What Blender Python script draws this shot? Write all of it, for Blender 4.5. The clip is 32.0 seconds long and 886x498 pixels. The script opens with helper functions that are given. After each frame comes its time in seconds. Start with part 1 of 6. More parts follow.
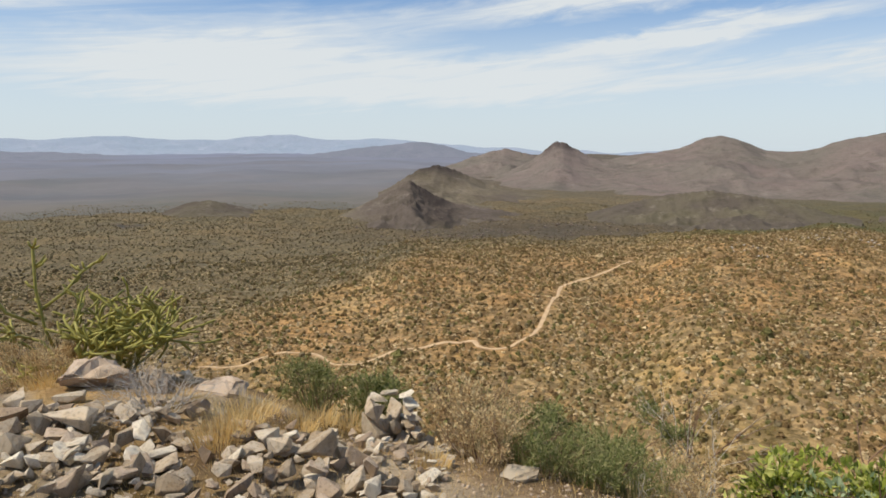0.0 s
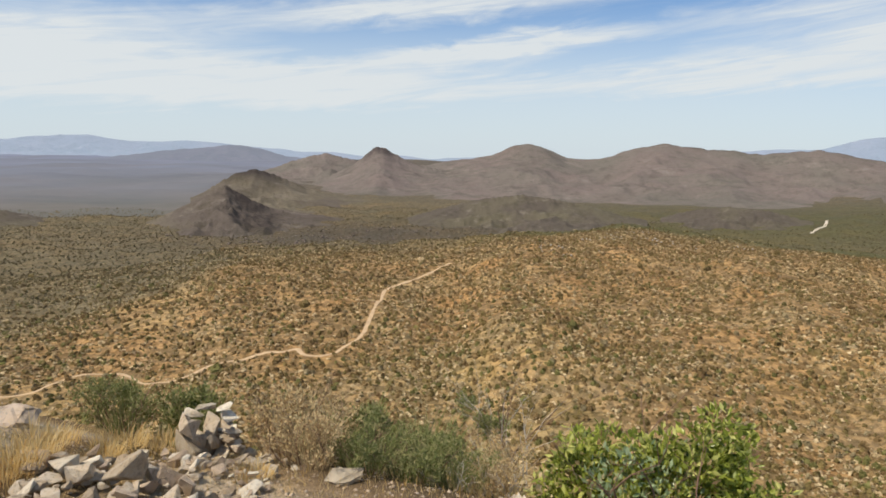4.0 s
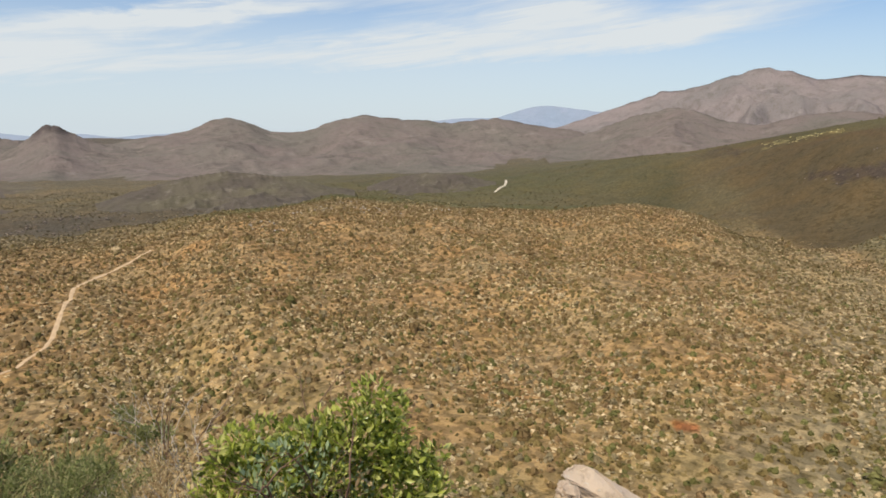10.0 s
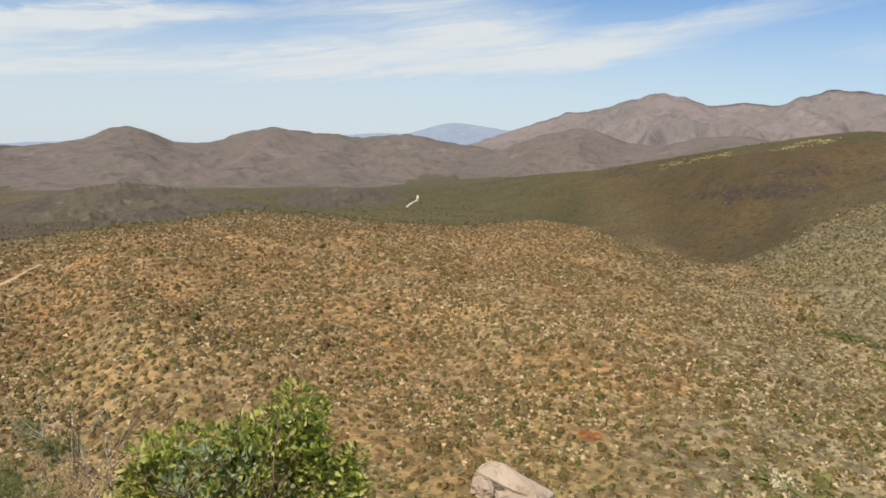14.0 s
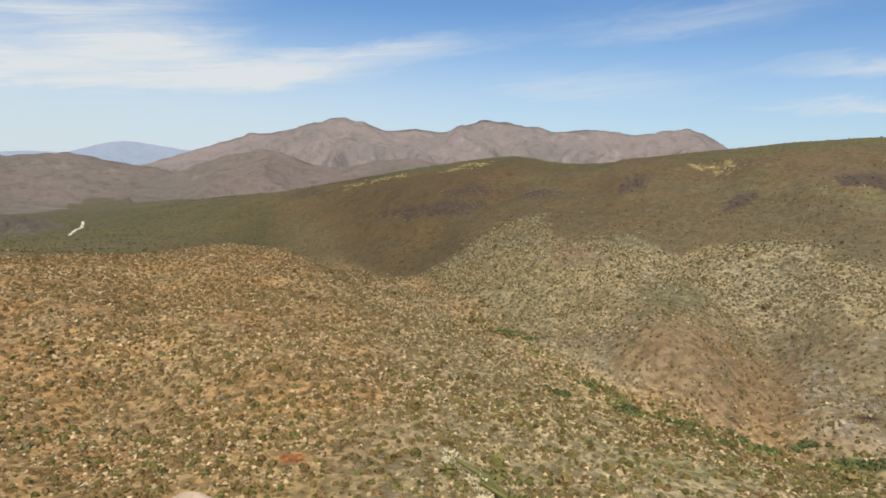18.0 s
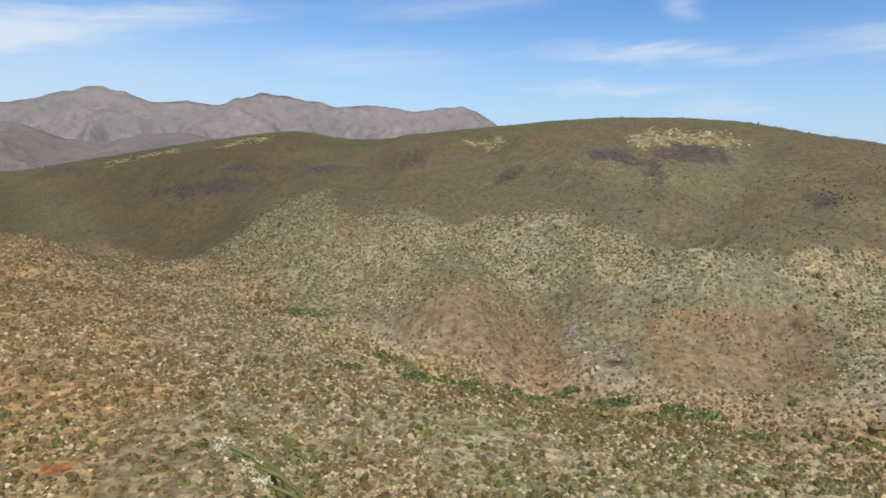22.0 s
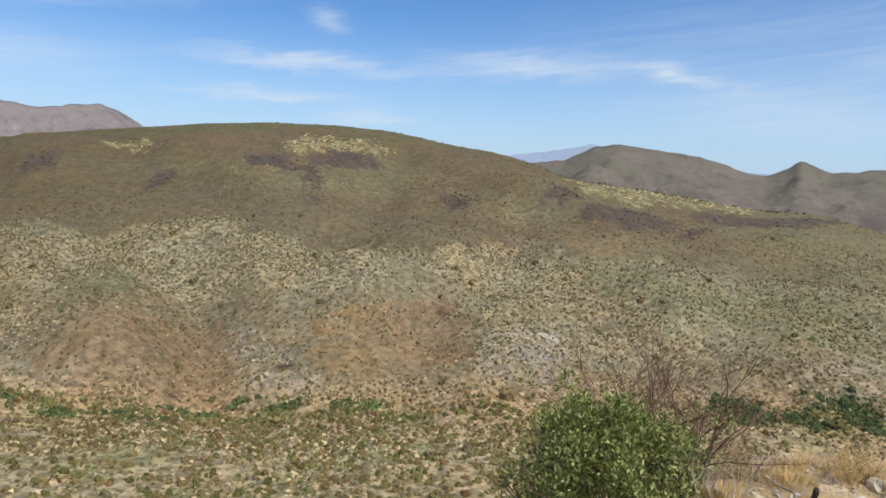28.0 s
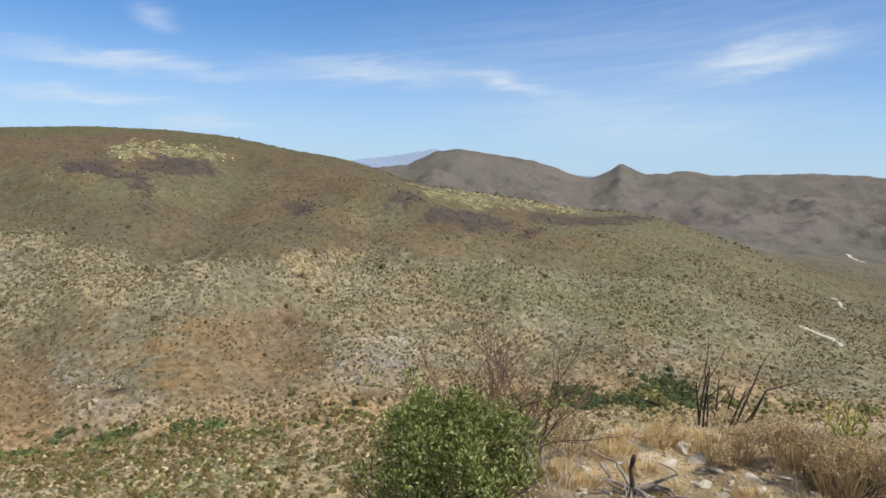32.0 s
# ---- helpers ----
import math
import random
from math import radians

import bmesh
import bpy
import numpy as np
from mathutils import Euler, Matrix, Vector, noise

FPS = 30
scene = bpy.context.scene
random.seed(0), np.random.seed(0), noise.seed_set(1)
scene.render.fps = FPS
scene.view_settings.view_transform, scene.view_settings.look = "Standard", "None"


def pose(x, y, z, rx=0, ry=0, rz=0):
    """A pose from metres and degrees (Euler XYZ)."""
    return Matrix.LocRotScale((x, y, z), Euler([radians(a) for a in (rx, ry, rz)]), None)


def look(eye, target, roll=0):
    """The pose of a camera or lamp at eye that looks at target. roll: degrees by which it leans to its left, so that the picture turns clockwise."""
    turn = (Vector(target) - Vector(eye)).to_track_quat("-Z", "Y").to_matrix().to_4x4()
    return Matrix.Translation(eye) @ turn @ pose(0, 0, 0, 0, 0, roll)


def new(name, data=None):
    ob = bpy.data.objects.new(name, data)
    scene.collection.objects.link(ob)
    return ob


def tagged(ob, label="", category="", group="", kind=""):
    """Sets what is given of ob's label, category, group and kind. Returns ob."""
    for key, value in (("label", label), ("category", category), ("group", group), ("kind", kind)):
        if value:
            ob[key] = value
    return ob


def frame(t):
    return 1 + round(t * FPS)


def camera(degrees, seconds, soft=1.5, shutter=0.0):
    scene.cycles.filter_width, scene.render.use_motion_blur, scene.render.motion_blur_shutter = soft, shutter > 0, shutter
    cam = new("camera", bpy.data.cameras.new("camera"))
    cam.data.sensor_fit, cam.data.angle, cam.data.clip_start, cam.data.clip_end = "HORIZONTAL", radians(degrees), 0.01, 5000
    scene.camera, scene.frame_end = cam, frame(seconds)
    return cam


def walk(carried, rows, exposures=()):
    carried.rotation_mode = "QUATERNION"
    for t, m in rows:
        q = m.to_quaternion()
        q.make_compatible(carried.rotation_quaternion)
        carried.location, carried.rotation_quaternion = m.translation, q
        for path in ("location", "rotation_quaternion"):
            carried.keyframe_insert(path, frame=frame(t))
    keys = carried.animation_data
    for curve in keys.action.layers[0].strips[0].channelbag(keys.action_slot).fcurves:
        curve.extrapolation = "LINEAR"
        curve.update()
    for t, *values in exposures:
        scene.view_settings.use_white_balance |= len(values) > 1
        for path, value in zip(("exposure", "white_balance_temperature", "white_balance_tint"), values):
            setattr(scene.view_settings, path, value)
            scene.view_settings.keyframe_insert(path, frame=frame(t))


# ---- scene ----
cam = camera(66.6, 32.0, soft=1.65)
PATH = [
    (0, (-0.156, 0.238, 1.60), (-0.156, 99.011, -14.015), 0.05),
    (0.5, (-0.141, 0.201, 1.60), (2.656, 98.957, -13.873), 0.07),
    (1, (-0.129, 0.151, 1.60), (6.268, 98.788, -13.556), 0.13),
    (1.5, (-0.129, 0.106, 1.60), (9.723, 98.486, -13.377), 0.29),
    (2, (-0.124, 0.083, 1.60), (13.330, 98.024, -13.451), 0.56),
    (2.5, (-0.121, 0.084, 1.60), (15.938, 97.616, -13.551), 0.42),
    (3, (-0.125, 0.115, 1.60), (18.985, 97.101, -13.514), 0.43),
    (3.5, (-0.123, 0.153, 1.60), (21.903, 96.548, -13.326), 0.58),
    (4, (-0.139, 0.184, 1.60), (25.661, 95.676, -13.084), 0.95),
    (4.5, (-0.144, 0.195, 1.60), (29.629, 94.635, -12.352), 1.57),
    (6.5, (-0.054, 0.008, 1.60), (33.775, 92.816, -13.962), -2.47),
    (7, (-0.058, 0.021, 1.60), (38.563, 91.058, -13.248), 0.31),
    (7.5, (-0.029, 0.057, 1.60), (51.661, 84.460, -12.691), 0.40),
    (8, (0.039, 0.101, 1.60), (60.166, 78.777, -12.365), 0.90),
    (8.5, (0.122, 0.162, 1.60), (59.122, 79.861, -11.323), 1.92),
    (9, (0.233, 0.208, 1.60), (56.547, 81.614, -12.604), 0.08),
    (9.5, (0.330, 0.233, 1.60), (55.897, 81.816, -14.421), -0.75),
    (10, (0.344, 0.231, 1.60), (62.719, 76.199, -16.793), -0.44),
    (10.5, (0.305, 0.234, 1.60), (74.653, 63.972, -18.646), 2.27),
    (11, (0.313, 0.242, 1.60), (72.364, 66.339, -19.372), 1.03),
    (11.5, (0.306, 0.235, 1.60), (68.372, 70.602, -18.786), 0.12),
    (12, (0.091, 0.157, 1.60), (74.064, 64.649, -17.603), 3.97),
    (12.5, (0.092, 0.167, 1.60), (75.122, 62.569, -20.231), 4.08),
    (13, (0.185, 0.178, 1.60), (74.159, 64.671, -17.597), 1.45),
    (13.5, (0.169, 0.111, 1.60), (71.814, 67.877, -14.975), 0.79),
    (15.5, (0.182, 0.142, 1.60), (79.425, 59.783, -11.181), 1.89),
    (16, (0.180, 0.128, 1.60), (83.461, 53.946, -11.358), 0.94),
    (16.5, (0.151, 0.089, 1.60), (87.119, 47.633, -11.671), 0.12),
    (17, (0.113, 0.045, 1.60), (90.411, 40.996, -11.408), 0.32),
    (17.5, (0.077, 0.008, 1.60), (92.978, 34.818, -10.956), 1.05),
    (18, (0.046, -0.010, 1.60), (94.991, 28.983, -10.442), 1.56),
    (18.5, (0.023, -0.008, 1.60), (96.788, 22.375, -10.041), 2.53),
    (19, (-0.004, 0.045, 1.60), (98.007, 15.921, -10.302), 3.02),
    (19.5, (-0.013, 0.050, 1.60), (98.982, 6.954, -10.741), 4.36),
    (20, (0.000, -0.015, 1.60), (98.896, 6.383, -11.764), 2.83),
    (20.5, (0.016, -0.074, 1.60), (98.790, 5.770, -12.877), 2.02),
    (21, (0.030, -0.107, 1.60), (98.818, 3.316, -13.544), 1.40),
    (21.5, (0.043, -0.112, 1.60), (98.894, 1.184, -13.456), 2.17),
    (22, (0.063, -0.117, 1.60), (98.954, -2.215, -13.097), 1.70),
    (22.5, (0.090, -0.127, 1.60), (98.927, -5.657, -12.565), 2.00),
    (23, (0.125, -0.145, 1.60), (98.747, -9.369, -12.130), 1.96),
    (23.5, (0.161, -0.171, 1.60), (98.361, -13.504, -11.776), 1.89),
    (24, (0.148, -0.161, 1.60), (97.710, -17.706, -11.588), 1.77),
    (24.5, (0.115, -0.139, 1.60), (96.457, -24.018, -10.569), 2.92),
    (25, (0.085, -0.114, 1.60), (93.483, -34.196, -9.133), 3.02),
    (25.5, (0.063, -0.100, 1.60), (92.158, -37.560, -9.132), 2.36),
    (27.5, (0.029, -0.078, 1.60), (87.247, -47.543, -10.239), 2.43),
    (28, (0.024, -0.075, 1.60), (86.403, -48.976, -10.540), 2.53),
    (28.5, (-0.008, -0.061, 1.60), (84.590, -52.044, -10.269), 2.60),
    (29, (-0.006, -0.063, 1.60), (82.872, -54.890, -9.594), 2.75),
    (29.5, (-0.011, -0.063, 1.60), (81.223, -57.417, -8.964), 2.82),
    (30, (-0.020, -0.058, 1.60), (79.287, -60.095, -8.698), 2.56),
    (30.5, (-0.023, -0.063, 1.60), (77.521, -62.383, -8.558), 2.53),
    (31, (-0.050, -0.050, 1.60), (75.761, -64.470, -8.536), 2.42),
    (31.5, (-0.052, -0.056, 1.60), (74.564, -65.839, -8.644), 2.16),
    (32, (-0.071, -0.050, 1.60), (73.201, -67.276, -8.980), 1.86),
]
walk(cam, [(t, look(e, a, r)) for t, e, a, r in PATH], exposures=[(0.0, 0.0, 7050, 10), (19.3, 0.0, 7050, 10), (20.1, 0.0, 6230, 10), (32.0, 0.0, 6230, 10)])

# ---- world and sun ----
SUN_AZ, SUN_EL = -106.0, 57.0          # degrees clockwise from +y, degrees above the horizon
world = bpy.data.worlds.new("sky")
scene.world = world
world.use_nodes = True
wn, wl = world.node_tree.nodes, world.node_tree.links
wn.clear()


def wnode(kind, **values):
    n = wn.new(kind)
    for k, v in values.items():
        n.inputs[k].default_value = v
    return n


def wmath(op, a, b=None):
    n = wn.new("ShaderNodeMath")
    n.operation = op
    for i, v in enumerate((a, b)):
        if v is None:
            continue
        if isinstance(v, (int, float)):
            n.inputs[i].default_value = v
        else:
            wl.new(v, n.inputs[i])
    return n.outputs[0]


sky = wn.new("ShaderNodeTexSky")
sky.sky_type = "NISHITA"
sky.sun_disc = False
sky.sun_elevation, sky.sun_rotation = radians(SUN_EL), radians(SUN_AZ)
sky.altitude, sky.air_density, sky.dust_density, sky.ozone_density = 700, 1.0, 0.6, 1.6
coord = wn.new("ShaderNodeTexCoord")
sep = wn.new("ShaderNodeSeparateXYZ")
wl.new(coord.outputs["Generated"], sep.inputs[0])
az_out = wmath("ARCTAN2", sep.outputs["X"], sep.outputs["Y"])
el_out = wmath("ARCSINE", sep.outputs["Z"])


def cloud_layer(along, across, tilt, detail, rough, low, high, shift, warp=0.4):
    """Cirrus drawn out along the horizon: a smooth cover from noise over azimuth and elevation."""
    v = wmath("SUBTRACT", el_out, wmath("MULTIPLY", az_out, tilt))
    flat = wn.new("ShaderNodeCombineXYZ")
    wl.new(wmath("MULTIPLY", az_out, along), flat.inputs[0])
    wl.new(wmath("MULTIPLY", v, across), flat.inputs[1])
    flat.inputs[2].default_value = shift
    nz = wnode("ShaderNodeTexNoise", Scale=1.0, Detail=detail, Roughness=rough, Distortion=warp)
    wl.new(flat.outputs[0], nz.inputs["Vector"])
    ramp = wn.new("ShaderNodeMapRange")
    ramp.interpolation_type = "SMOOTHSTEP"
    ramp.inputs["From Min"].default_value, ramp.inputs["From Max"].default_value = low, high
    wl.new(nz.outputs[0], ramp.inputs[0])
    return ramp.outputs[0]


wide = cloud_layer(1.5, 8.5, 0.10, 6, 0.5, 0.34, 0.58, 4.3, 0.5)
fibre = cloud_layer(5.0, 60.0, 0.11, 8, 0.6, 0.30, 0.72, 1.7, 0.9)
ragged = cloud_layer(9.0, 34.0, 0.10, 6, 0.6, 0.20, 0.80, 6.2, 0.6)
# the edges of the streaks wander up and down
el_bent = wmath("ADD", el_out, wmath("MULTIPLY", wmath("SUBTRACT", ragged, 0.5), 0.022))


def wisp(az, el, long, thick, tilt):
    """One streak of cirrus, in degrees: where it hangs, its half length and half thickness, its slope."""
    u = wmath("SUBTRACT", az_out, radians(az))
    v = wmath("SUBTRACT", wmath("SUBTRACT", el_bent, radians(el)), wmath("MULTIPLY", u, tilt))
    u, v = wmath("DIVIDE", u, radians(long)), wmath("DIVIDE", v, radians(thick))
    return wmath("EXPONENT", wmath("MULTIPLY", wmath("ADD", wmath("MULTIPLY", u, u), wmath("MULTIPLY", v, v)), -1.0))


WISPS = [(109.4, 11.2, 1.4, 0.8, -0.2, 0.45), (108, 7.8, 9, 0.75, -0.03, 0.65), (125.5, 8.4, 7, 1.0, 0.0, 0.6), (138, 7.7, 4, 0.6, -0.17, 0.65), (104, 5.1, 7, 0.6, 0.0, 0.7),
         (113, 3.6, 4, 0.7, 0.06, 0.7), (157, 9.6, 5, 1.1, 0.16, 0.8), (148, 5.0, 16, 2.6, 0.0, 0.42), (150, 11.0, 22, 3.5, 0.05, 0.28), (50, 8.6, 7, 1.7, 0.05, 0.95), (56, 6.2, 10, 1.3, 0.06, 0.9),
         (66, 8.6, 9, 1.2, 0.16, 0.75), (84, 6.6, 10, 1.6, 0.0, 0.45), (91, 11.5, 9, 1.0, 0.10, 0.4), (20, 8.2, 13, 1.0, 0.13, 1.2), (14, 11.4, 18, 1.2, 0.09, 1.2),
         (38, 6.0, 14, 2.0, 0.08, 1.05), (44, 10.6, 9, 1.2, 0.15, 0.85), (-20, 6.2, 17, 3.4, 0.04, 1.3), (4, 4.6, 22, 2.4, 0.03, 1.1), (-32, 10.6, 10, 1.0, 0.10, 1.1)]
streaks = None
for w_az, w_el, w_long, w_thick, w_tilt, w_full in WISPS:
    one = wmath("MULTIPLY", wisp(w_az, w_el, w_long, w_thick, w_tilt), w_full)
    streaks = one if streaks is None else wmath("ADD", streaks, one)
# more cloud over the northern half of the sky than over the south-east
lean = wn.new("ShaderNodeMapRange")
lean.interpolation_type = "SMOOTHSTEP"
lean.inputs["From Min"].default_value, lean.inputs["From Max"].default_value = -0.30, 0.85
lean.inputs["To Min"].default_value, lean.inputs["To Max"].default_value = 0.42, 1.0
wl.new(sep.outputs["Y"], lean.inputs[0])
high_up = wn.new("ShaderNodeMapRange")
high_up.interpolation_type = "SMOOTHSTEP"
high_up.inputs["From Min"].default_value, high_up.inputs["From Max"].default_value = 0.20, 0.34
wl.new(sep.outputs["Z"], high_up.inputs[0])
cover = wmath("MULTIPLY", wmath("MULTIPLY", wmath("MULTIPLY", wide, 0.95), wmath("ADD", wmath("MULTIPLY", fibre, 0.55), 0.45)), wmath("MULTIPLY", lean.outputs[0], high_up.outputs[0]))
cover = wmath("MAXIMUM", cover, wmath("MULTIPLY", streaks, wmath("ADD", wmath("MULTIPLY", fibre, 0.50), 0.60)))
low_sky = wn.new("ShaderNodeMapRange")
low_sky.interpolation_type = "SMOOTHSTEP"
low_sky.inputs["From Min"].default_value, low_sky.inputs["From Max"].default_value = 0.06, 0.24
low_sky.inputs["To Min"].default_value, low_sky.inputs["To Max"].default_value = 0.54, 0.0
wl.new(sep.outputs["Z"], low_sky.inputs[0])
cover = wmath("MINIMUM", wmath("MAXIMUM", cover, wmath("MULTIPLY", low_sky.outputs[0], wmath("MULTIPLY", lean.outputs[0], lean.outputs[0]))), 0.96)
# the pale dusty band above the horizon
band = wn.new("ShaderNodeMapRange")
band.interpolation_type = "SMOOTHSTEP"
band.inputs["From Min"].default_value, band.inputs["From Max"].default_value = -0.04, 0.22
band.inputs["To Min"].default_value, band.inputs["To Max"].default_value = 0.72, 0.0
wl.new(sep.outputs["Z"], band.inputs[0])
base = wn.new("ShaderNodeMixRGB")
tint = wn.new("ShaderNodeMixRGB")
tint.blend_type = "MULTIPLY"
tint.inputs[0].default_value = 1.0
tint.inputs[2].default_value = (0.066, 0.097, 0.130, 1)
wl.new(sky.outputs[0], tint.inputs[1])
wl.new(band.outputs[0], base.inputs[0])
wl.new(tint.outputs[0], base.inputs[1])
base.inputs[2].default_value = (0.53, 0.68, 0.86, 1)
clouds = wn.new("ShaderNodeMixRGB")
wl.new(cover, clouds.inputs[0])
wl.new(base.outputs[0], clouds.inputs[1])
clouds.inputs[2].default_value = (0.70, 0.775, 0.85, 1)
bg = wn.new("ShaderNodeBackground")
bg.inputs[1].default_value = 1.0
wl.new(clouds.outputs[0], bg.inputs[0])
wl.new(bg.outputs[0], wn.new("ShaderNodeOutputWorld").inputs[0])

sun = new("sun", bpy.data.lights.new("sun", "SUN"))
sun.data.energy, sun.data.angle, sun.data.color = 4.3, radians(0.6), (1.0, 0.93, 0.83)
a, e = radians(SUN_AZ), radians(SUN_EL)
sun.matrix_world = look((math.sin(a) * math.cos(e) * 50, math.cos(a) * math.cos(e) * 50, math.sin(e) * 50), (0, 0, 0))

# ---- materials ----


class Mat:
    """A small builder of node materials."""

    def __init__(self, name, rough=0.9, spec=0.2):
        self.m = bpy.data.materials.new(name)
        self.m.use_nodes = True
        self.n, self.l = self.m.node_tree.nodes, self.m.node_tree.links
        self.b = self.n["Principled BSDF"]
        self.b.inputs["Roughness"].default_value = rough
        self.b.inputs["Specular IOR Level"].default_value = spec
        self.pos = self.n.new("ShaderNodeNewGeometry").outputs["Position"]

    def obj_coords(self):
        self.pos = self.n.new("ShaderNodeTexCoord").outputs["Object"]

    def noise(self, scale, detail=4, rough=0.6, stretch=None):
        nz = self.n.new("ShaderNodeTexNoise")
        nz.inputs["Scale"].default_value, nz.inputs["Detail"].default_value = scale, detail
        nz.inputs["Roughness"].default_value = rough
        src = self.pos
        if stretch:
            mp = self.n.new("ShaderNodeMapping")
            mp.inputs["Scale"].default_value = stretch
            self.l.new(src, mp.inputs[0])
            src = mp.outputs[0]
        self.l.new(src, nz.inputs["Vector"])
        return nz.outputs[0]

    def ramp(self, src, stops):
        r = self.n.new("ShaderNodeValToRGB")
        els = r.color_ramp.elements
        while len(els) < len(stops):
            els.new(0.5)
        for el, (p, c) in zip(els, stops):
            el.position = p
            el.color = (*c, 1) if len(c) == 3 else c
        self.l.new(src, r.inputs[0])
        return r.outputs[0]

    def fac(self, src, low, high):
        r = self.n.new("ShaderNodeMapRange")
        r.inputs["From Min"].default_value, r.inputs["From Max"].default_value = low, high
        self.l.new(src, r.inputs[0])
        return r.outputs[0]

    def attr(self, name, out="Color"):
        at = self.n.new("ShaderNodeAttribute")
        at.attribute_name = name
        return at.outputs[out]

    def mix(self, a, b, f, mode="MIX"):
        m = self.n.new("ShaderNodeMixRGB")
        m.blend_type = mode
        for i, v in ((0, f), (1, a), (2, b)):
            if isinstance(v, (int, float)):
                m.inputs[i].default_value = v
            elif isinstance(v, tuple):
                m.inputs[i].default_value = (*v, 1)
            else:
                self.l.new(v, m.inputs[i])
        return m.outputs[0]

    def rnd(self):
        return self.n.new("ShaderNodeObjectInfo").outputs["Random"]

    def island(self):
        return self.n.new("ShaderNodeNewGeometry").outputs["Random Per Island"]

    def color(self, src):
        if isinstance(src, tuple):
            self.b.inputs["Base Color"].default_value = (*src, 1)
        else:
            self.l.new(src, self.b.inputs["Base Color"])
        return self

    def bump(self, src, strength=0.4, dist=0.05):
        b = self.n.new("ShaderNodeBump")
        b.inputs["Strength"].default_value, b.inputs["Distance"].default_value = strength, dist
        self.l.new(src, b.inputs["Height"])
        self.l.new(b.outputs[0], self.b.inputs["Normal"])
        return self

    def leaf(self, amount=0.25):
        self.b.inputs["Subsurface Weight"].default_value = 0.0
        t = self.n.new("ShaderNodeBsdfTranslucent")
        mx = self.n.new("ShaderNodeMixShader")
        mx.inputs[0].default_value = amount
        src = self.b.inputs["Base Color"]
        if src.links:
            self.l.new(src.links[0].from_socket, t.inputs[0])
        else:
            t.inputs[0].default_value = src.default_value
        self.l.new(self.b.outputs[0], mx.inputs[1])
        self.l.new(t.outputs[0], mx.inputs[2])
        self.l.new(mx.outputs[0], self.n["Material Output"].inputs[0])
        return self


def ground_material():
    m = Mat("dry_earth", 0.95, 0.1)
    soil = m.attr("soil")
    c = m.mix(soil, (1.22, 1.10, 0.95), m.fac(m.noise(0.045, 5), 0.42, 0.72), "MULTIPLY")
    c = m.mix(c, (0.76, 0.75, 0.68), m.fac(m.noise(0.16, 6, 0.7), 0.50, 0.78), "MULTIPLY")
    # pale dry grass and stony bare spots between the shrubs, and dark low growth
    cover = m.attr("cover")               # how broken the cover is: tufts and stones, or plain slopes
    pale = m.fac(m.noise(0.50, 2.5, 0.55), 0.45, 0.56)
    c = m.mix(c, (1.75, 1.70, 1.62), m.mix(pale, cover, 1.0, "MULTIPLY"), "MULTIPLY")
    dark = m.fac(m.noise(0.80, 3, 0.6), 0.54, 0.62)
    c = m.mix(c, (0.55, 0.54, 0.44), m.mix(dark, cover, 1.0, "MULTIPLY"), "MULTIPLY")
    streak = m.fac(m.noise(0.34, 6, 0.78), 0.44, 0.60)
    c = m.mix(c, (0.70, 0.69, 0.64), streak, "MULTIPLY")
    c = m.mix(c, (1.28, 1.22, 1.12), m.fac(m.noise(0.55, 4, 0.7, (1.0, 1.0, 2.0)), 0.54, 0.66), "MULTIPLY")
    fine = m.fac(m.noise(9.0, 4, 0.7), 0.35, 0.7)
    c = m.mix(m.mix(c, (0.78, 0.78, 0.78), 1.0, "MULTIPLY"), c, fine)
    c = m.mix(c, (0.62, 0.58, 0.52), m.fac(m.noise(26.0, 4, 0.75), 0.50, 0.66), "MULTIPLY")
    c = m.mix(c, (1.35, 1.3, 1.25), m.fac(m.noise(48.0, 3, 0.7), 0.55, 0.68), "MULTIPLY")
    m.color(c)
    m.bump(m.noise(2.2, 9, 0.75), 0.7, 0.25)
    return m.m


def mountain_material(name, rock, veg, pale, haze=None, scale=1.0):
    m = Mat(name, 0.95, 0.05)
    c = m.mix(rock, veg, m.fac(m.noise(0.006 * scale, 6), 0.40, 0.62))
    c = m.mix(c, pale, m.fac(m.noise(0.018 * scale, 7, 0.7), 0.56, 0.74))
    c = m.mix(c, (0.74, 0.75, 0.72), m.fac(m.noise(0.035 * scale, 6, 0.75), 0.48, 0.66), "MULTIPLY")
    c = m.mix(c, (0.80, 0.80, 0.76), m.fac(m.noise(0.3 * scale, 4, 0.7), 0.52, 0.64), "MULTIPLY")
    # dark rock caps, and the shade painted on one crag's flank
    c = m.mix(c, (0.50, 0.50, 0.53), m.mix(m.attr("cap_and_shade"), m.fac(m.noise(0.03 * scale, 5, 0.7), 0.30, 0.50), 1.0, "MULTIPLY"), "MULTIPLY")
    m.color(c)
    m.bump(m.noise(0.05 * scale, 8, 0.7), 0.5, 6.0 / scale)
    if haze:                             # air light painted on the furthest ranges as an even glow
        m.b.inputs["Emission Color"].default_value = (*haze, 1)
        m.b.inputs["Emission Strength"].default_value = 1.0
    return m.m


